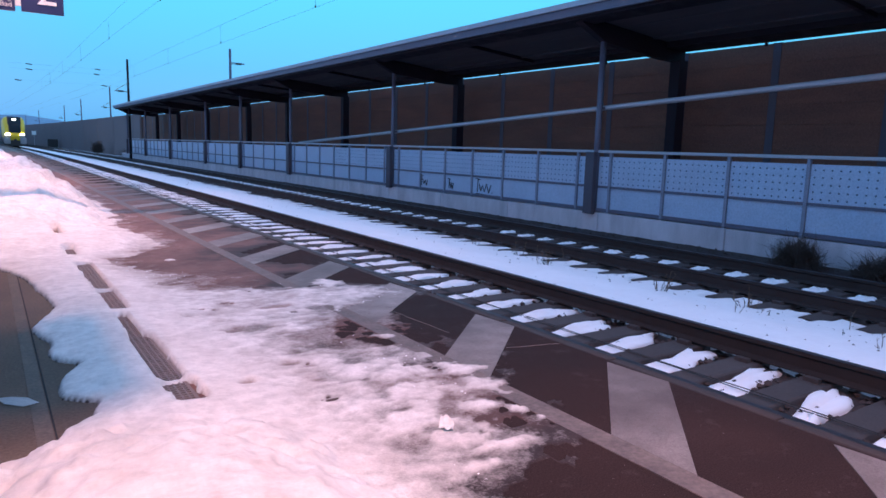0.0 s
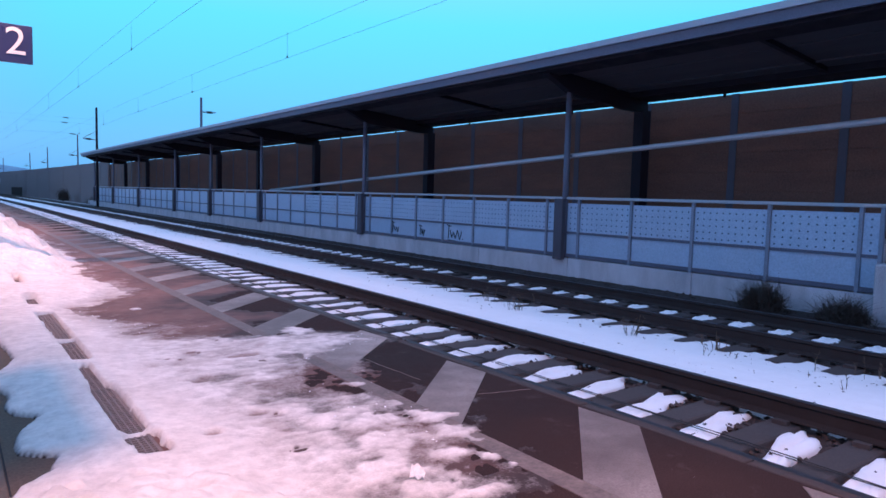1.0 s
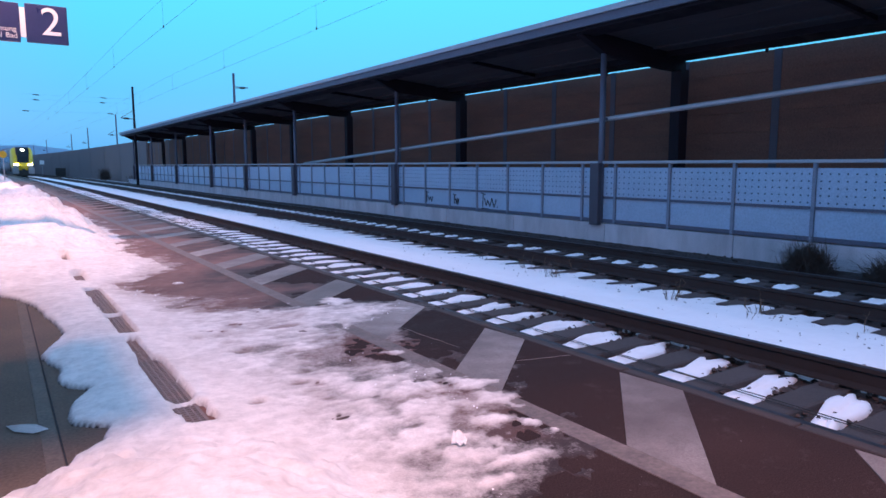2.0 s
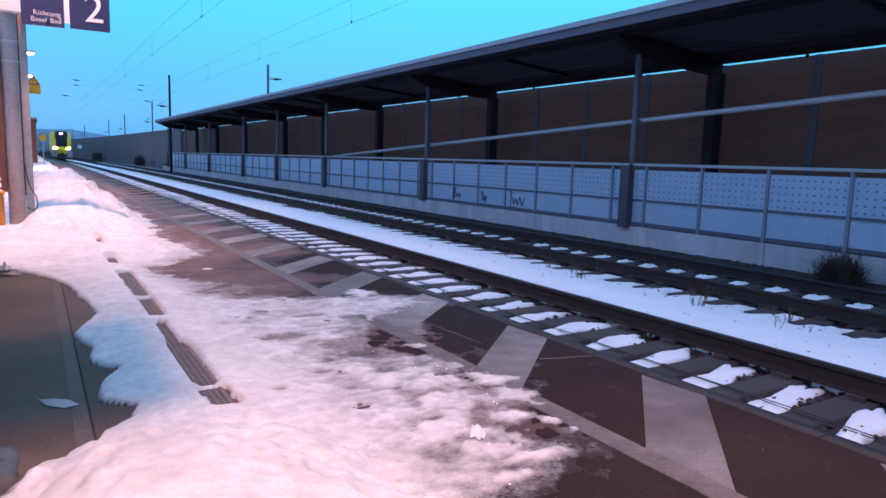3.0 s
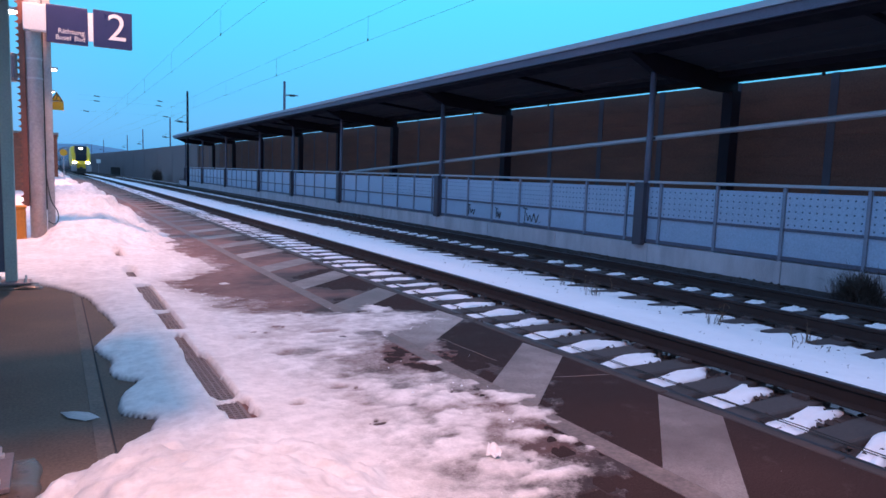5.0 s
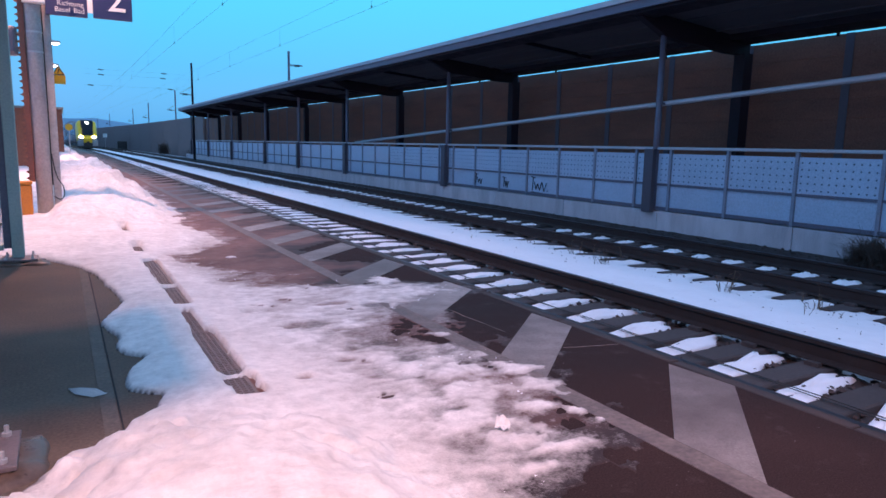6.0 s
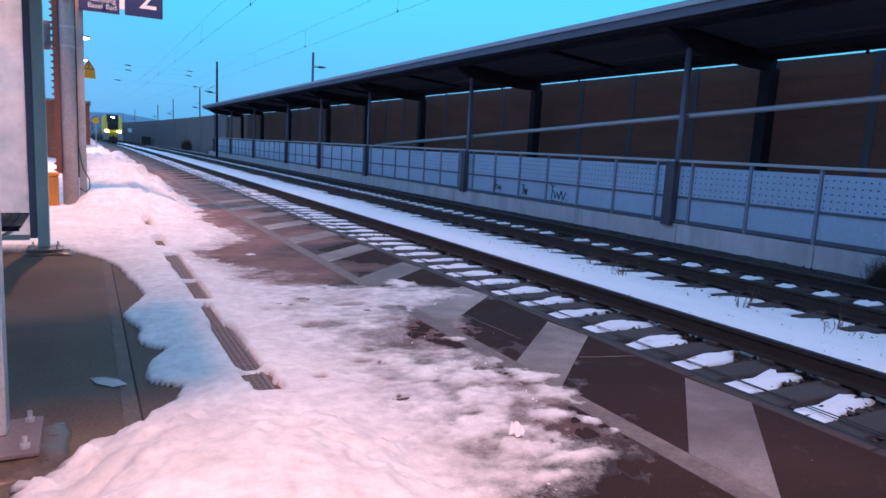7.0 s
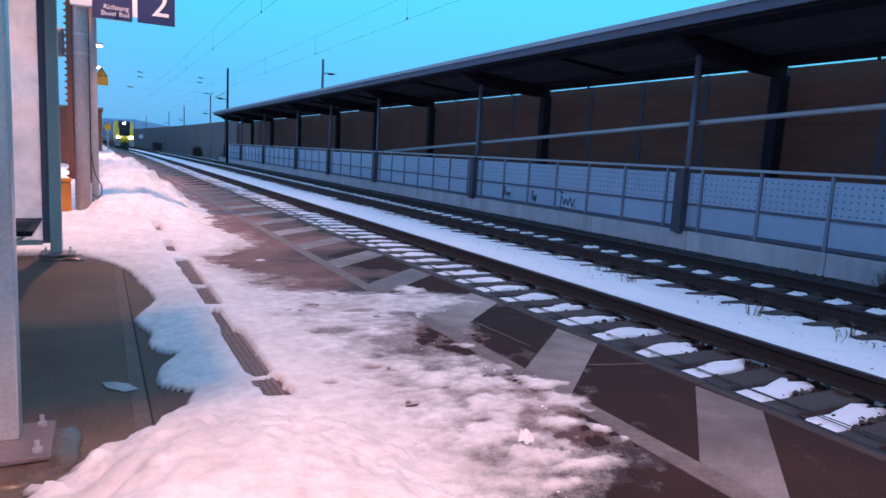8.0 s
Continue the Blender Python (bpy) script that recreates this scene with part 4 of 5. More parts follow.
part("rear_post", boxed(-2.42, -2.32, 2.80, 2.92, 0.0, 3.0), M_GREEN, shelter)

bench = thing("bench", "perforated dark steel bench with a chrome arm inside the shelter", "bench")
slat_mesh = mesh_of("slat", boxed(-0.99, -0.933, 5.95, 6.9, 0.42, 0.44, bevel=0.004), M_DARKSTEEL)
for i in range(9):
    piece("slat", slat_mesh, bench, Matrix.Translation((0.062 * i, 0, 0)))
for y in (6.0, 6.85):
    part("seat_bearer", boxed(-0.99, -0.45, y - 0.02, y + 0.02, 0.395, 0.419), M_DARKSTEEL, bench)
part("arm", rodded((-0.455, 6.3, 0.41), (-0.70, 6.2, 0.24), 0.014), M_ALU, bench, "bent chrome arm")
for y in (6.1, 6.75):
    part("leg", rodded((-0.75, y, 0.0), (-0.75, y, 0.40), 0.025), M_DARKSTEEL, bench)

# mast with a ribbed strip, direction signs and warning sign
mast = thing("platform_mast", "galvanised round mast with a red ribbed strip standing in snow", "mast", at=(0.03, 0, 0))
part("tube", rodded((-0.215, 11.3, 0.0), (-0.215, 11.3, 6.2), 0.105, n=24), M_GALV, mast, smooth=True)
part("side_post", boxed(-0.10, 0.0, 11.36, 11.44, 0.0, 6.2, bevel=0.008), M_GALV, mast)
part("cable_duct", boxed(-0.118, -0.098, 11.28, 11.33, 0.5, 6.2), M_BLACK, mast)
rib = bmesh.new()
box(rib, -0.39, -0.318, 11.24, 11.30, 0.55, 6.2)
part("ribbed_strip", rib, M_STRIP, mast, "faded red ribbed strip")
tooth = bmesh.new()
prism(tooth, [(-0.43, 0.0), (-0.388, -0.022), (-0.388, 0.022)], 11.245, 11.295)
tooth_mesh = mesh_of("rib", tooth, M_STRIP)
for k in range(62):
    piece("rib", tooth_mesh, mast, Matrix.Translation((0, 0, 0.6 + 0.09 * k)))
for z in (2.35, 2.62):
    part("strap", made(lambda bm: rod(bm, (-0.215, 11.3, z), (-0.215, 11.3, z + 0.025), 0.112, 24)), M_ALU, mast)
cable = bpy.data.curves.new("cable_line", "CURVE")
cable.dimensions, cable.bevel_depth = "3D", 0.007
sp = cable.splines.new("BEZIER")
pts = [(-0.1, 11.26, 0.95), (-0.045, 11.22, 0.62), (0.03, 11.2, 0.45), (-0.01, 11.2, 0.30), (-0.10, 11.22, 0.34)]
sp.bezier_points.add(len(pts) - 1)
for bp, p in zip(sp.bezier_points, pts):
    bp.co, bp.handle_left_type, bp.handle_right_type = p, "AUTO", "AUTO"
cable.materials.append(M_BLACK)
tmp = bpy.data.objects.new("cable", cable)
scene.collection.objects.link(tmp)
cable_mesh = bpy.data.meshes.new_from_object(tmp)
bpy.data.objects.remove(tmp)
loop_ob = new("cable_loop", cable_mesh)
loop_ob.parent = mast

speaker = thing("loudspeaker", "grey-brown loudspeaker housing strapped to the mast", "loudspeaker")
part("housing", boxed(-0.86, -0.385, 11.24, 11.42, 2.30, 2.69, bevel=0.03), M_PLATE, speaker)
part("grille", boxed(-0.82, -0.42, 11.225, 11.238, 2.35, 2.64, bevel=0.004), M_STEEL, speaker, "dull grey front grille")
for z in (2.37, 2.60):
    part("strap_arm", boxed(-0.385, -0.318, 11.27, 11.33, z - 0.02, z + 0.02), M_GALV, speaker)

cabinet_pale = thing("ribbed_cabinet", "pale metal cabinet with ribbed front behind misted glass", "cabinet", at=(-1.05, 9.15, 0))
part("body", boxed(-0.50, 0.50, -0.15, 0.25, 0.05, 1.33, bevel=0.02), M_ALU, cabinet_pale)
part("top_cap", boxed(-0.52, 0.52, -0.17, 0.27, 1.332, 1.37, bevel=0.01), M_WHITE, cabinet_pale, "white top cap")
rib_mesh = mesh_of("rib", boxed(-0.46, 0.46, -0.172, -0.152, -0.018, 0.018, bevel=0.006), M_WHITE)
for k in range(8):
    piece("rib", rib_mesh, cabinet_pale, Matrix.Translation((0, 0, 0.62 + 0.08 * k)))
for x in (-0.42, 0.42):
    part("foot", boxed(x - 0.05, x + 0.05, -0.12, 0.22, 0.0, 0.048), M_STEEL, cabinet_pale)

box_thing = thing("orange_grit_box", "worn orange plastic box half buried in snow beside the mast", "box")
part("body", boxed(-0.62, -0.335, 11.02, 11.22, 0.0, 0.52, bevel=0.03), M_ORANGE, box_thing)
part("lid", boxed(-0.63, -0.325, 11.01, 11.23, 0.522, 0.57, bevel=0.015), M_ORANGE, box_thing)


def words(text, size, place, parent, material, align="LEFT"):
    cu = bpy.data.curves.new("lettering", "FONT")
    cu.body, cu.size, cu.extrude, cu.align_x = text, size, 0.002, align
    t = bpy.data.objects.new("lettering", cu)
    scene.collection.objects.link(t)
    me = bpy.data.meshes.new_from_object(t)
    bpy.data.objects.remove(t)
    me.materials.clear()
    me.materials.append(material)
    ob = new("lettering", me)
    ob.parent = parent
    ob.matrix_local = pose(*place, rx=90)
    return ob


sign = thing("direction_sign", "dark blue platform direction sign with small white lettering", "sign")
part("panel", boxed(-0.02, 0.50, 11.20, 11.26, 2.885, 3.41, bevel=0.006), M_SIGN, sign)
words("Richtung", 0.095, (0.455, 11.196, 3.025), sign, M_LETTER, "RIGHT")
words("Basel", 0.095, (0.285, 11.196, 2.935), sign, M_LETTER, "RIGHT")
words("Bad", 0.095, (0.465, 11.196, 2.935), sign, M_LETTER, "RIGHT")
part("bracket", boxed(0.502, 0.568, 11.21, 11.25, 2.96, 3.36), M_WHITE, sign, "white joining plate")
sign2 = thing("platform_number_sign", "square dark blue sign with a white platform numeral", "sign")
part("panel", boxed(0.57, 1.085, 11.20, 11.26, 2.895, 3.42, bevel=0.006), M_SIGN, sign2)
words("2", 0.54, (0.745, 11.196, 3.01), sign2, M_WHITE)
# White box taken for a light box; plain enamel, no clock face or glow.
lightbox = thing("white_box", "bright white box clamped to the mast beside the signs", "housing")
part("case", boxed(-0.30, -0.022, 11.05, 11.185, 3.0, 3.36, bevel=0.01), M_WHITE, lightbox)

warn = thing("warning_sign", "yellow warning plate with a black-edged triangle", "sign")
part("plate", boxed(0.0, 0.175, 11.60, 11.61, 1.965, 2.09), M_YELLOWSIGN, warn)
tri = bmesh.new()
prism(tri, [(0.0, 2.092), (0.175, 2.092), (0.0875, 2.235)], 11.60, 11.61)
part("triangle", tri, M_YELLOWSIGN, warn)
edge = bmesh.new()
for a, b in (((0.015, 2.10), (0.16, 2.10)), ((0.16, 2.10), (0.0875, 2.217)), ((0.0875, 2.217), (0.015, 2.10))):
    rod(edge, (a[0], 11.598, a[1]), (b[0], 11.598, b[1]), 0.006, 6)
part("border", edge, M_BLACK, warn)
part("bolt_symbol", made(lambda bm: rod(bm, (0.095, 11.597, 2.18), (0.08, 11.597, 2.115), 0.006, 5)), M_BLACK, warn)
part("arm", boxed(-0.06, 0.03, 11.43, 11.603, 2.05, 2.08), M_GALV, warn)


# platform lamps on slim masts
def platform_lamp(x, y, z, reach=0.45):
    t = thing("platform_lamp", "lit platform lamp on a slim grey mast", "lamp", "platform lamps", at=(x, y, 0))
    part("pole", rodded((-reach, 0, 0), (-reach, 0, z + 0.15), 0.05), M_GALV, t, smooth=True)
    part("arm", rodded((-reach, 0, z + 0.12), (0.0, 0, z + 0.08), 0.025), M_GALV, t)
    part("head", boxed(-0.2, 0.2, -0.14, 0.14, z - 0.01, z + 0.08, bevel=0.03), M_GALV, t)
    dome = bmesh.new()
    bmesh.ops.create_uvsphere(dome, u_segments=16, v_segments=8, radius=0.17, matrix=Matrix.Translation((0, 0, z - 0.01)) @ Matrix.Diagonal((1, 0.75, 0.5, 1)))
    lens = part("lens", dome, M_LAMP, t, "glowing warm lens", smooth=True)
    lens.visible_shadow = False


for p in LAMPS:
    platform_lamp(*p, 1.6 if p[1] == 10.70 else 0.45)

# far end of the platform
hut = thing("brick_hut", "low red brick building at the platform's far end", "building", at=(0, 30, 0))
part("wall", boxed(-4.0, 0.21, 0, 5, 0.0, 2.26), M_BRICK, hut)
part("roof", boxed(-4.1, 0.26, -0.1, 5.1, 2.26, 2.34), M_MORTAR, hut)
bs_mesh = mesh_of("brick", boxed(0, 0.235, -0.012, 0.0, 0, 0.068), M_BRICK)
for j in range(28):
    for i in range(5):
        piece("brick", bs_mesh, hut, Matrix.Translation((-1.03 + i * 0.248 - (j % 2) * 0.12, 0, 0.03 + j * 0.079)))
rs = thing("speed_marker", "small round yellow-white marker on a thin pole", "sign", at=(0.41, 30, 0))
part("pole", rodded((0, 0, 0), (0, 0, 1.7), 0.02), M_GALV, rs)
part("disc", rodded((0, -0.03, 1.6), (0, -0.015, 1.6), 0.13, n=20), M_YELLOWSIGN, rs)

# ---- train standing on the near track ----
train = thing("regional_train", "yellow-fronted grey regional train with lit headlights on the track", "train", at=(TRACKS[0] - float(bend(112.0)), 112.0, RAIL_TOP))
train.rotation_euler.z = radians(1.9)


def loft(bm, rings, cap=True):
    vs = [[bm.verts.new(p) for p in ring] for ring in rings]
    n = len(rings[0])
    for a, b in zip(vs, vs[1:]):
        for i in range(n):
            bm.faces.new((a[i], a[(i + 1) % n], b[(i + 1) % n], b[i]))
    if cap:
        bm.faces.new(vs[0][::-1])
        bm.faces.new(vs[-1])
    bmesh.ops.recalc_face_normals(bm, faces=bm.faces[:])


def ring(y, half, low, high, n=32, p=0.45):
    out = []
    for i in range(n):
        a = 2 * math.pi * (i + 0.5) / n
        c, s = math.cos(a), math.sin(a)
        out.append((half * math.copysign(abs(c) ** p, c), y, (low + high) / 2 + (high - low) / 2 * math.copysign(abs(s) ** p, s)))
    return out


def nose(y):
    """Half width and roof height of the cab, y metres behind the coupler face."""
    k = min(1.0, max(0.0, y / 2.6))
    return 1.12 + 0.29 * math.sin(k * math.pi / 2), 1.9 + 2.32 * min(1.0, (y / 1.7)) ** 0.62


cab = bmesh.new()
loft(cab, [ring(y, nose(y)[0], 0.95 - 0.1 * min(1, y), nose(y)[1]) for y in (0.0, 0.06, 0.18, 0.36, 0.6, 0.9, 1.25, 1.7, 2.2, 2.7)])
part("cab_shell", cab, M_YELLOW, train, "glossy yellow cab shell", smooth=True)
screen = bmesh.new()
rows_ = []
for y in (0.40, 0.62, 0.92, 1.27, 1.72):
    h = nose(y)[1] + 0.02
    w = 0.62 + 0.30 * (y - 0.4) / 1.3
    rows_.append([(-w, y + 0.30, h - 0.22), (-w * 0.86, y - 0.02, h - 0.02), (0, y - 0.06, h + 0.015), (w * 0.86, y - 0.02, h - 0.02), (w, y + 0.30, h - 0.22)])
vs = [[screen.verts.new(p) for p in r_] for r_ in rows_]
for a, b in zip(vs, vs[1:]):
    for i in range(4):
        screen.faces.new((a[i], a[i + 1], b[i + 1], b[i]))
bmesh.ops.solidify(screen, geom=screen.faces[:], thickness=-0.04)
part("windscreen", screen, M_TRAINDARK, train, "dark raked windscreen", smooth=True)
part("front_mask", boxed(-0.72, 0.72, -0.03, 0.40, 1.98, 3.10, bevel=0.08), M_TRAINDARK, train)
part("top_mask", boxed(-0.80, 0.80, 0.35, 1.5, 3.05, 4.19, bevel=0.12), M_TRAINDARK, train)
for s in (-1, 1):
    part("headlight", boxed(s * 0.86 - 0.26, s * 0.86 + 0.26, -0.10, 0.1, 1.66, 1.88, bevel=0.04), M_LIGHT, train, "lit headlight")
    part("lamp_surround", boxed(s * 0.80 - 0.40, s * 0.80 + 0.40, -0.05, 0.2, 1.36, 1.64, bevel=0.05), M_TRAINGREY, train)
    part("front_skirt", boxed(s * 0.95 - 0.38, s * 0.95 + 0.38, -0.12, 0.5, 0.45, 1.34, bevel=0.08), M_TRAINGREY, train)
part("top_light", boxed(-0.20, 0.20, 0.30, 0.40, 3.72, 3.92, bevel=0.04), M_LIGHT, train, "lit upper lamp")
part("coupler", rodded((0, -0.35, 0.95), (0, 0.3, 0.95), 0.2), M_UNDER, train)
part("snow_plough", boxed(-1.25, 1.25, -0.05, 0.6, 0.14, 0.95, bevel=0.1), M_UNDER, train)
part("bumper", boxed(-0.55, 0.55, -0.08, 0.1, 1.40, 1.62, bevel=0.04), M_YELLOW, train)
for c in range(4):
    y0 = 2.72 + 25.6 * c
    body = bmesh.new()
    top = 4.22 if c in (0, 3) else 4.6
    loft(body, [ring(y0 + (0 if c == 0 else 0.3), 1.41, 0.62, top), ring(y0 + 25.2, 1.41, 0.62, top)])
    car = part("car_body", body, M_TRAINGREY, train, smooth=True)
    for s in (-1, 1):
        for z0, z1 in ((2.05, 2.85),) if c in (0, 3) else ((1.2, 1.95), (3.0, 3.7)):
            for k in range(9):
                part("window", boxed(s * 1.415 - 0.012, s * 1.415 + 0.012, y0 + 1.0 + 2.6 * k, y0 + 3.2 + 2.6 * k, z0, z1, bevel=0.01), M_TRAINDARK, car)
        part("door", boxed(s * 1.42 - 0.012, s * 1.42 + 0.012, y0 + 0.1, y0 + 0.9, 0.75, 2.9), M_UNDER, car)
    part("underframe", boxed(-1.2, 1.2, y0 + 0.3, y0 + 25.1, 0.25, 0.66), M_UNDER, car)
    for k in (3.0, 5.4, 20.2, 22.6):
        for s in (-1, 1):
            part("wheel", rodded((s * 0.68, y0 + k, 0.46), (s * 0.82, y0 + k, 0.46), 0.46, n=20), M_UNDER, car)


# ---- cable lying along the near rail ----
cab_line = thing("track_cable", "thin black cable lying over snow beside the near rail", "cable")
for off in (4.655, 4.685):
    bm = bmesh.new()
    r7 = random.Random(int(off * 1000))
    last = Vector((off, -4.0, -0.553))
    while last.y < 45:
        nxt = Vector((off + r7.uniform(-0.008, 0.008), last.y + 0.6, -0.553 + r7.uniform(-0.006, 0.006)))
        rod(bm, last, nxt, 0.0045, 6)
        last = nxt
    part("strand", bm, M_BLACK, cab_line)


# ---- overhead line ----
def line_mast(x, y, side, far=False, arm_at=6.3):
    t = thing("catenary_mast", "grey steel overhead line mast with a short arm", "mast", "overhead line masts", at=(x, y, -0.95))
    part("mast_tube", rodded((0, 0, 0), (0, 0, 9.15), 0.12, r2=0.09), M_DARKSTEEL if not far else M_STEEL, t, smooth=True)
    part("base", boxed(-0.3, 0.3, -0.3, 0.3, 0, 0.35, bevel=0.03), M_CONC, t)
    part("arm", rodded((0, 0, arm_at), (side * 1.1, 0, arm_at + 0.06), 0.035), M_STEEL, t)
    part("stay", rodded((0, 0, arm_at + (0.8 if arm_at < 7 else 0.12)), (side * 1.1, 0, arm_at + 0.08), 0.02), M_STEEL, t)
    part("insulator", rodded((side * 0.45, 0, arm_at + 0.03), (side * 0.85, 0, arm_at + 0.05), 0.085, n=8), M_UNDER, t)
    return t


line_mast(11.05, 66.5, -1)
line_mast(16.0, 52.7, 1, True, 8.05)
for x, y in ((14.75, 103), (15.4, 142), (15.4, 173), (13.0, 215), (12.0, 260)):
    line_mast(x, y, -1, True)
wires = thing("overhead_wires", "thin sagging overhead wires above the tracks", "wire", kind="structure")


def wire(x, z, sag, span, name, phase=0.0):
    bm = bmesh.new()
    y = -30.0 + phase
    while y < 300:
        pts_ = [Vector((x - float(bend(y + span * i / 8)), y + span * i / 8, z - sag * 4 * (i / 8) * (1 - i / 8))) for i in range(9)]
        for a, b in zip(pts_, pts_[1:]):
            rod(bm, a, b, 0.0038, 5)
        y += span
    part(name, bm, M_BLACK, wires)


wire(4.75, 5.44, 0.04, 60, "contact_wire")
wire(4.75, 6.3, 0.12, 60, "messenger_wire")
wire(8.8, 5.42, 0.03, 60, "contact_wire", 12)
wire(8.8, 6.22, 0.10, 60, "messenger_wire", 12)
for x, y0 in ((8.8, 10.05), (4.75, 12.4)):
    for k in range(7):
        y = y0 + 10.08 * k
        dropper = part("dropper", rodded((x, y, 5.40), (x, y, 6.18), 0.0035, n=5), M_BLACK, wires)
        part("clamp", boxed(x - 0.012, x + 0.012, y - 0.03, y + 0.03, 5.39, 5.46), M_BLACK, dropper)
for z, places in ((7.12, (3.55, 8.66)), (6.7, (3.55, 8.56)), (5.77, (2.72, 9.14))):
    span = part("cross_span", rodded((2.2, 66.5, z), (11.05, 66.5, z), 0.003, n=5), M_BLACK, wires)
    for x in places:
        part("insulator", rodded((x - 0.22, 66.5, z), (x + 0.22, 66.5, z - 0.04), 0.04, n=8), M_UNDER, span)


# ---- plants ----
def stalks(name, place, count, height, spread, seed, mat, label, category, lean=0.9):
    r = random.Random(seed)
    bm = bmesh.new()
    for _ in range(count):
        a, d = r.uniform(0, 6.28), spread * r.random() ** 0.7
        p = Vector((d * math.cos(a) * 0.35, d * math.sin(a) * 0.35, -0.03))
        h = height * r.uniform(0.45, 1.0)
        way = Vector((math.cos(a) * lean * r.random(), math.sin(a) * lean * r.random(), 1)).normalized()
        q = p + way * h * 0.6
        e = q + (way + Vector((r.uniform(-0.5, 0.5), r.uniform(-0.5, 0.5), 0))).normalized() * h * 0.4
        w = 0.0032 + 0.0022 * r.random()
        rod(bm, p, q, w, 4)
        rod(bm, q, e, w * 0.7, 4, w * 0.3)
        for _ in range(5):
            f = r.uniform(0.35, 0.95)
            b0 = p.lerp(q, f) if r.random() < 0.5 else q.lerp(e, f)
            rod(bm, b0, b0 + Vector((r.uniform(-0.5, 0.5), r.uniform(-0.5, 0.5), r.uniform(0.2, 0.7))) * h * 0.28, w * 0.6, 4, w * 0.2)
    ob = solo(name, bm, mat, label, category, "dry weeds", "stuff")
    ob.location = place
    return ob


WEED = "dry brown weed stalks sticking out of the snow"
stalks("dry_weed", (7.0, 7.3, -0.53), 9, 0.34, 0.2, 1, M_TWIG, WEED, "weed")
stalks("dry_weed", (7.0, 5.25, -0.52), 10, 0.32, 0.25, 2, M_TWIG, WEED, "weed")
stalks("dry_weed", (7.35, 8.4, -0.54), 8, 0.26, 0.4, 3, M_TWIG, WEED, "weed")
stalks("dry_weed", (7.2, 4.2, -0.53), 8, 0.24, 0.3, 4, M_TWIG, WEED, "weed")
r5 = random.Random(11)
for k in range(26):
    stalks("dry_weed", (7.75 - 1.3 * r5.random() ** 1.6, 2.2 + 16 * r5.random() ** 1.3, -0.56), r5.randint(1, 2), r5.uniform(0.16, 0.34), 0.15, 90 + k, M_TWIG, WEED, "weed", 0.10)
for k in range(34):
    y = 2.6 + 22 * r5.random() ** 1.3
    stalks("dry_weed", (r5.uniform(5.9, 7.4), y, -0.56), r5.randint(1, 3), r5.uniform(0.05, 0.14), 0.25, 50 + k, M_TWIG, WEED, "weed", 0.5)


def bush(place, size, count, seed):
    """A sheaf of thin twigs, each arching out from the root stock to a ragged dome."""
    r = random.Random(seed)
    sx, sy, sz = size
    vs_, fs_ = [], []
    for _ in range(count):
        a, lift = r.uniform(0, 6.28), r.random() ** 0.7
        reach = r.uniform(0.35, 1.0) * (0.85 + 0.2 * math.sin(3 * a + seed)) + 0.25 * r.random() ** 5
        tip = Vector((sx * reach * math.cos(a) * (1 - lift ** 2) ** 0.5, sy * reach * math.sin(a) * (1 - lift ** 2) ** 0.5, sz * reach * lift + 0.02))
        root = Vector((sx * 0.3 * r.gauss(0, 0.6), sy * 0.35 * r.gauss(0, 0.6), 0.0))
        mid = root.lerp(tip, 0.55) + Vector((r.gauss(0, 0.06), r.gauss(0, 0.06), 0.12)) * sz
        w = Vector((r.gauss(0, 1), r.gauss(0, 1), r.gauss(0, 0.3))).normalized() * r.uniform(0.0025, 0.005) * (1 + sz * 0.6)
        b = len(vs_)
        vs_ += [tuple(root + w), tuple(root - w), tuple(mid - w * 0.8), tuple(mid + w * 0.8), tuple(tip)]
        fs_ += [(b, b + 1, b + 2, b + 3), (b + 3, b + 2, b + 4)]
    me = bpy.data.meshes.new("shrub")
    me.from_pydata(vs_, [], fs_)
    me.materials.append(M_BUSH)
    t = thing("shrub", "dark leafless shrub against the concrete wall", "shrub", "shrubs", at=place)
    crown = new("twig_crown", me)
    crown.parent = t
    for k in range(7):
        a = k * 0.9 + seed
        part("stem", rodded((0.05 * math.cos(a), 0.05 * math.sin(a), -0.1), (sx * 0.4 * math.cos(a), sy * 0.4 * math.sin(a), sz * 0.55), 0.012, n=5, r2=0.004), M_BUSH, t)


bush((10.95, 5.62, -0.62), (0.50, 0.72, 0.66), 2600, 1)
bush((11.0, 4.35, -0.62), (0.45, 0.75, 0.55), 1800, 2)
bush((10.9, 3.2, -0.62), (0.45, 0.8, 0.5), 1500, 3)
bush((12.2, 74.0, -0.9), (1.6, 2.6, 1.7), 1500, 4)
bush((12.6, 100.0, -0.7), (1.3, 3.4, 2.0), 2500, 5)

# ---- spray-painted tags on the fence ----
tags = thing("spray_tags", "illegible black spray-painted scrawls on the fence panels", "graffiti", kind="structure")


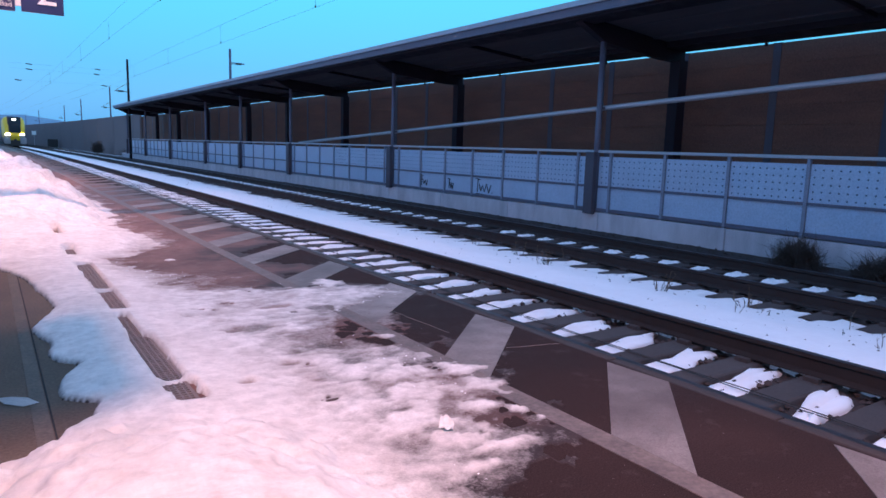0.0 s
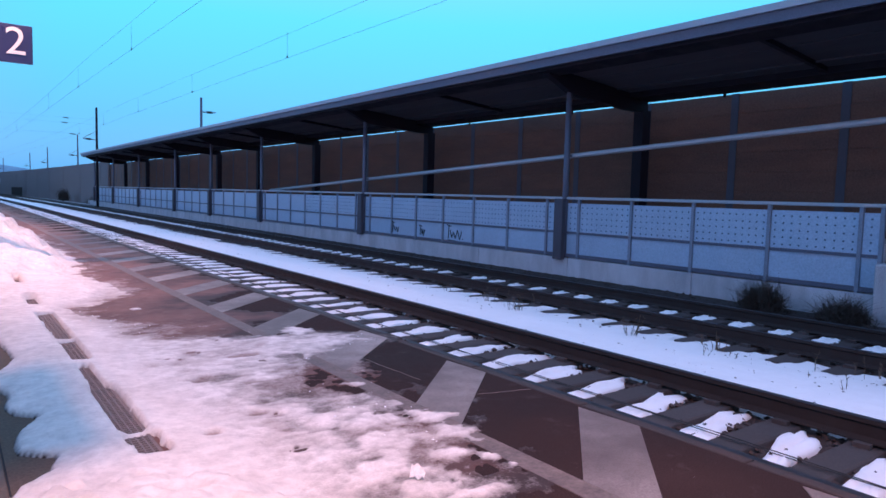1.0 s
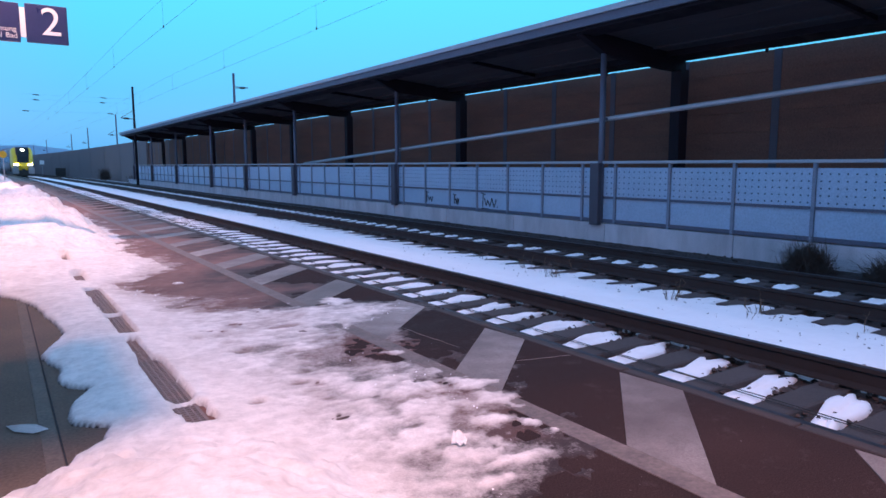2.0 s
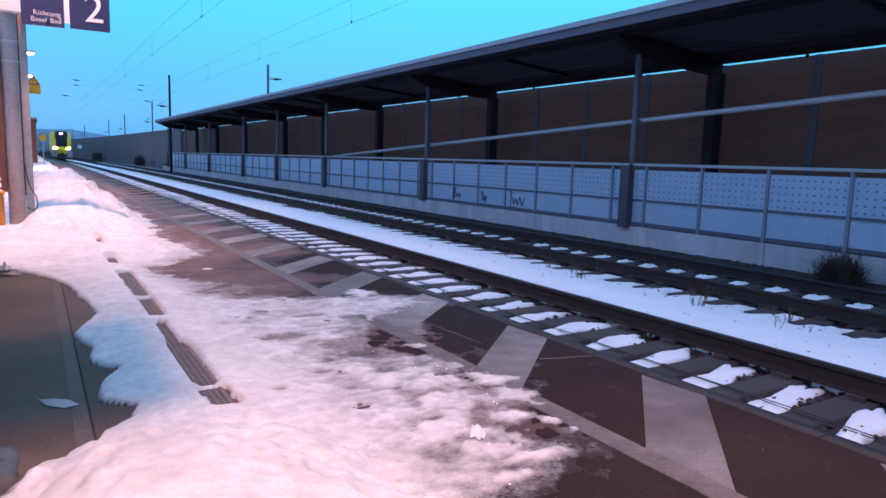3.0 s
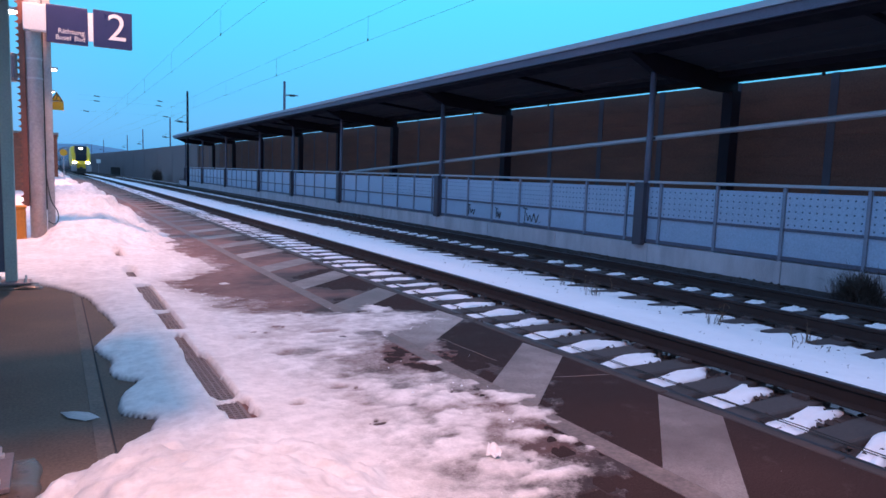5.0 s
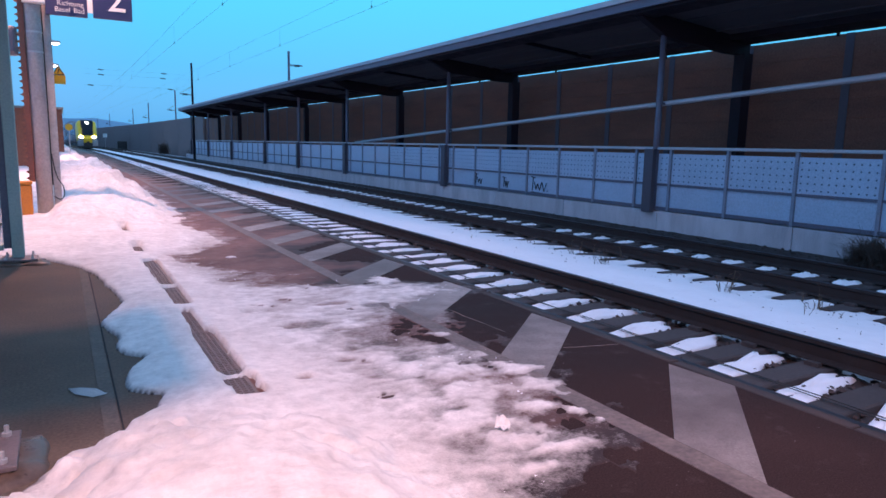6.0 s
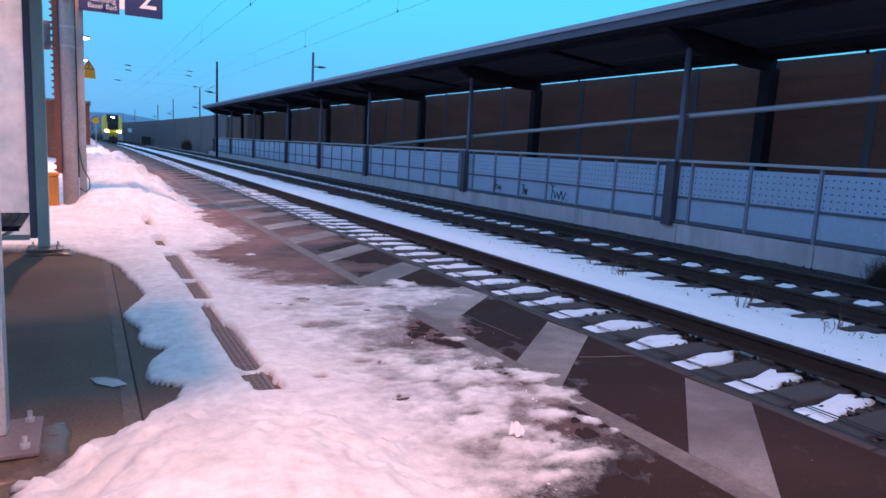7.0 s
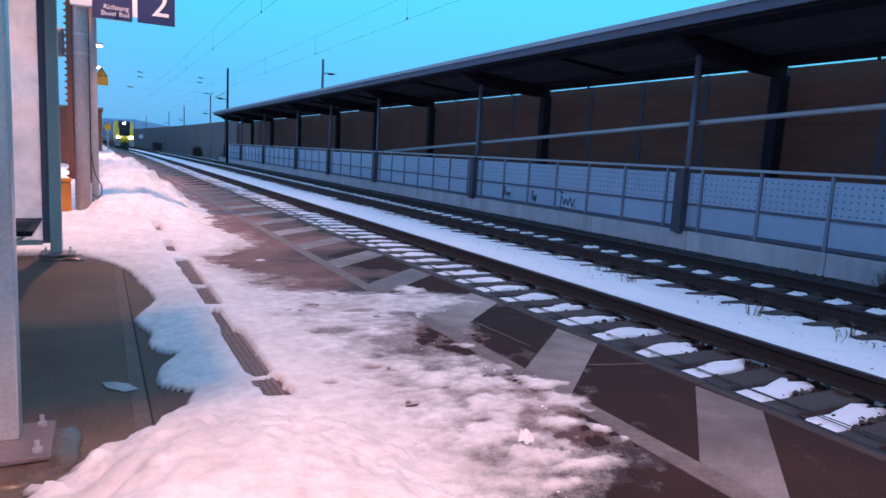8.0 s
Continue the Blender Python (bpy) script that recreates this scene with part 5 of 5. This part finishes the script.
def scrawl(y, z, strokes, size):
    bm = bmesh.new()
    for (a, b), (c, d) in strokes:
        p, q = Vector((FENCE_X + 0.040, y - a * size, z + b * size)), Vector((FENCE_X + 0.040, y - c * size, z + d * size))
        rod(bm, p, q, 0.014, 6)
    part("scrawl", bm, M_INK, tags)


r6 = random.Random(23)


def wild(count, wide):
    """A hooked first stroke with a bar, then joined-up jagged ones and a dot."""
    p, out = (0.30, 0.62), [((-0.10, 0.98), (0.42, 0.90)), ((0.16, 0.95), (0.10, 0.02))]
    for i in range(count):
        q = (p[0] + wide / count * r6.uniform(0.6, 1.3), (0.62, 0.05)[(i + 1) % 2] + r6.uniform(-0.12, 0.12))
        out.append((p, q))
        p = q
    return out


scrawl(18.1, 0.0, wild(4, 0.75), 0.34)
scrawl(16.55, 0.0, wild(4, 0.75), 0.30)
scrawl(15.15, -0.02, wild(6, 1.25) + [((0.0, -0.08), (1.2, -0.14)), ((1.75, 0.05), (1.8, 0.09))], 0.40)

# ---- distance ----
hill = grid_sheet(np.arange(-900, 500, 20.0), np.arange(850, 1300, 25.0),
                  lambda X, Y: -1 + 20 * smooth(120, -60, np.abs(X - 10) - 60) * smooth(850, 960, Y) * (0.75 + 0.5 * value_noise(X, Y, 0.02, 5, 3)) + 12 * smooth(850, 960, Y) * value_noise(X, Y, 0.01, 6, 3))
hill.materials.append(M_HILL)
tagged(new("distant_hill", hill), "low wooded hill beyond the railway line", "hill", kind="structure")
cabinet = thing("trackside_cabinet", "small dark trackside cabinet beside the line", "cabinet", at=(11.1, 150.0, -0.95))
part("body", boxed(-0.85, 0.85, -0.6, 0.6, 0, 1.7, bevel=0.05), M_UNDER, cabinet)
for x, y, top in ((8.1, 150.0, 2.5), (7.6, 200.0, 4.0)):
    t = thing("signal_board", "small white trackside board on a post", "sign", "trackside boards", at=(x, y, -0.95))
    part("post", rodded((0, 0, 0), (0, 0, top), 0.04), M_GALV, t)
    part("board", boxed(-0.38, 0.38, -0.07, -0.042, top - 0.1, top + 0.65), M_WHITE, t)
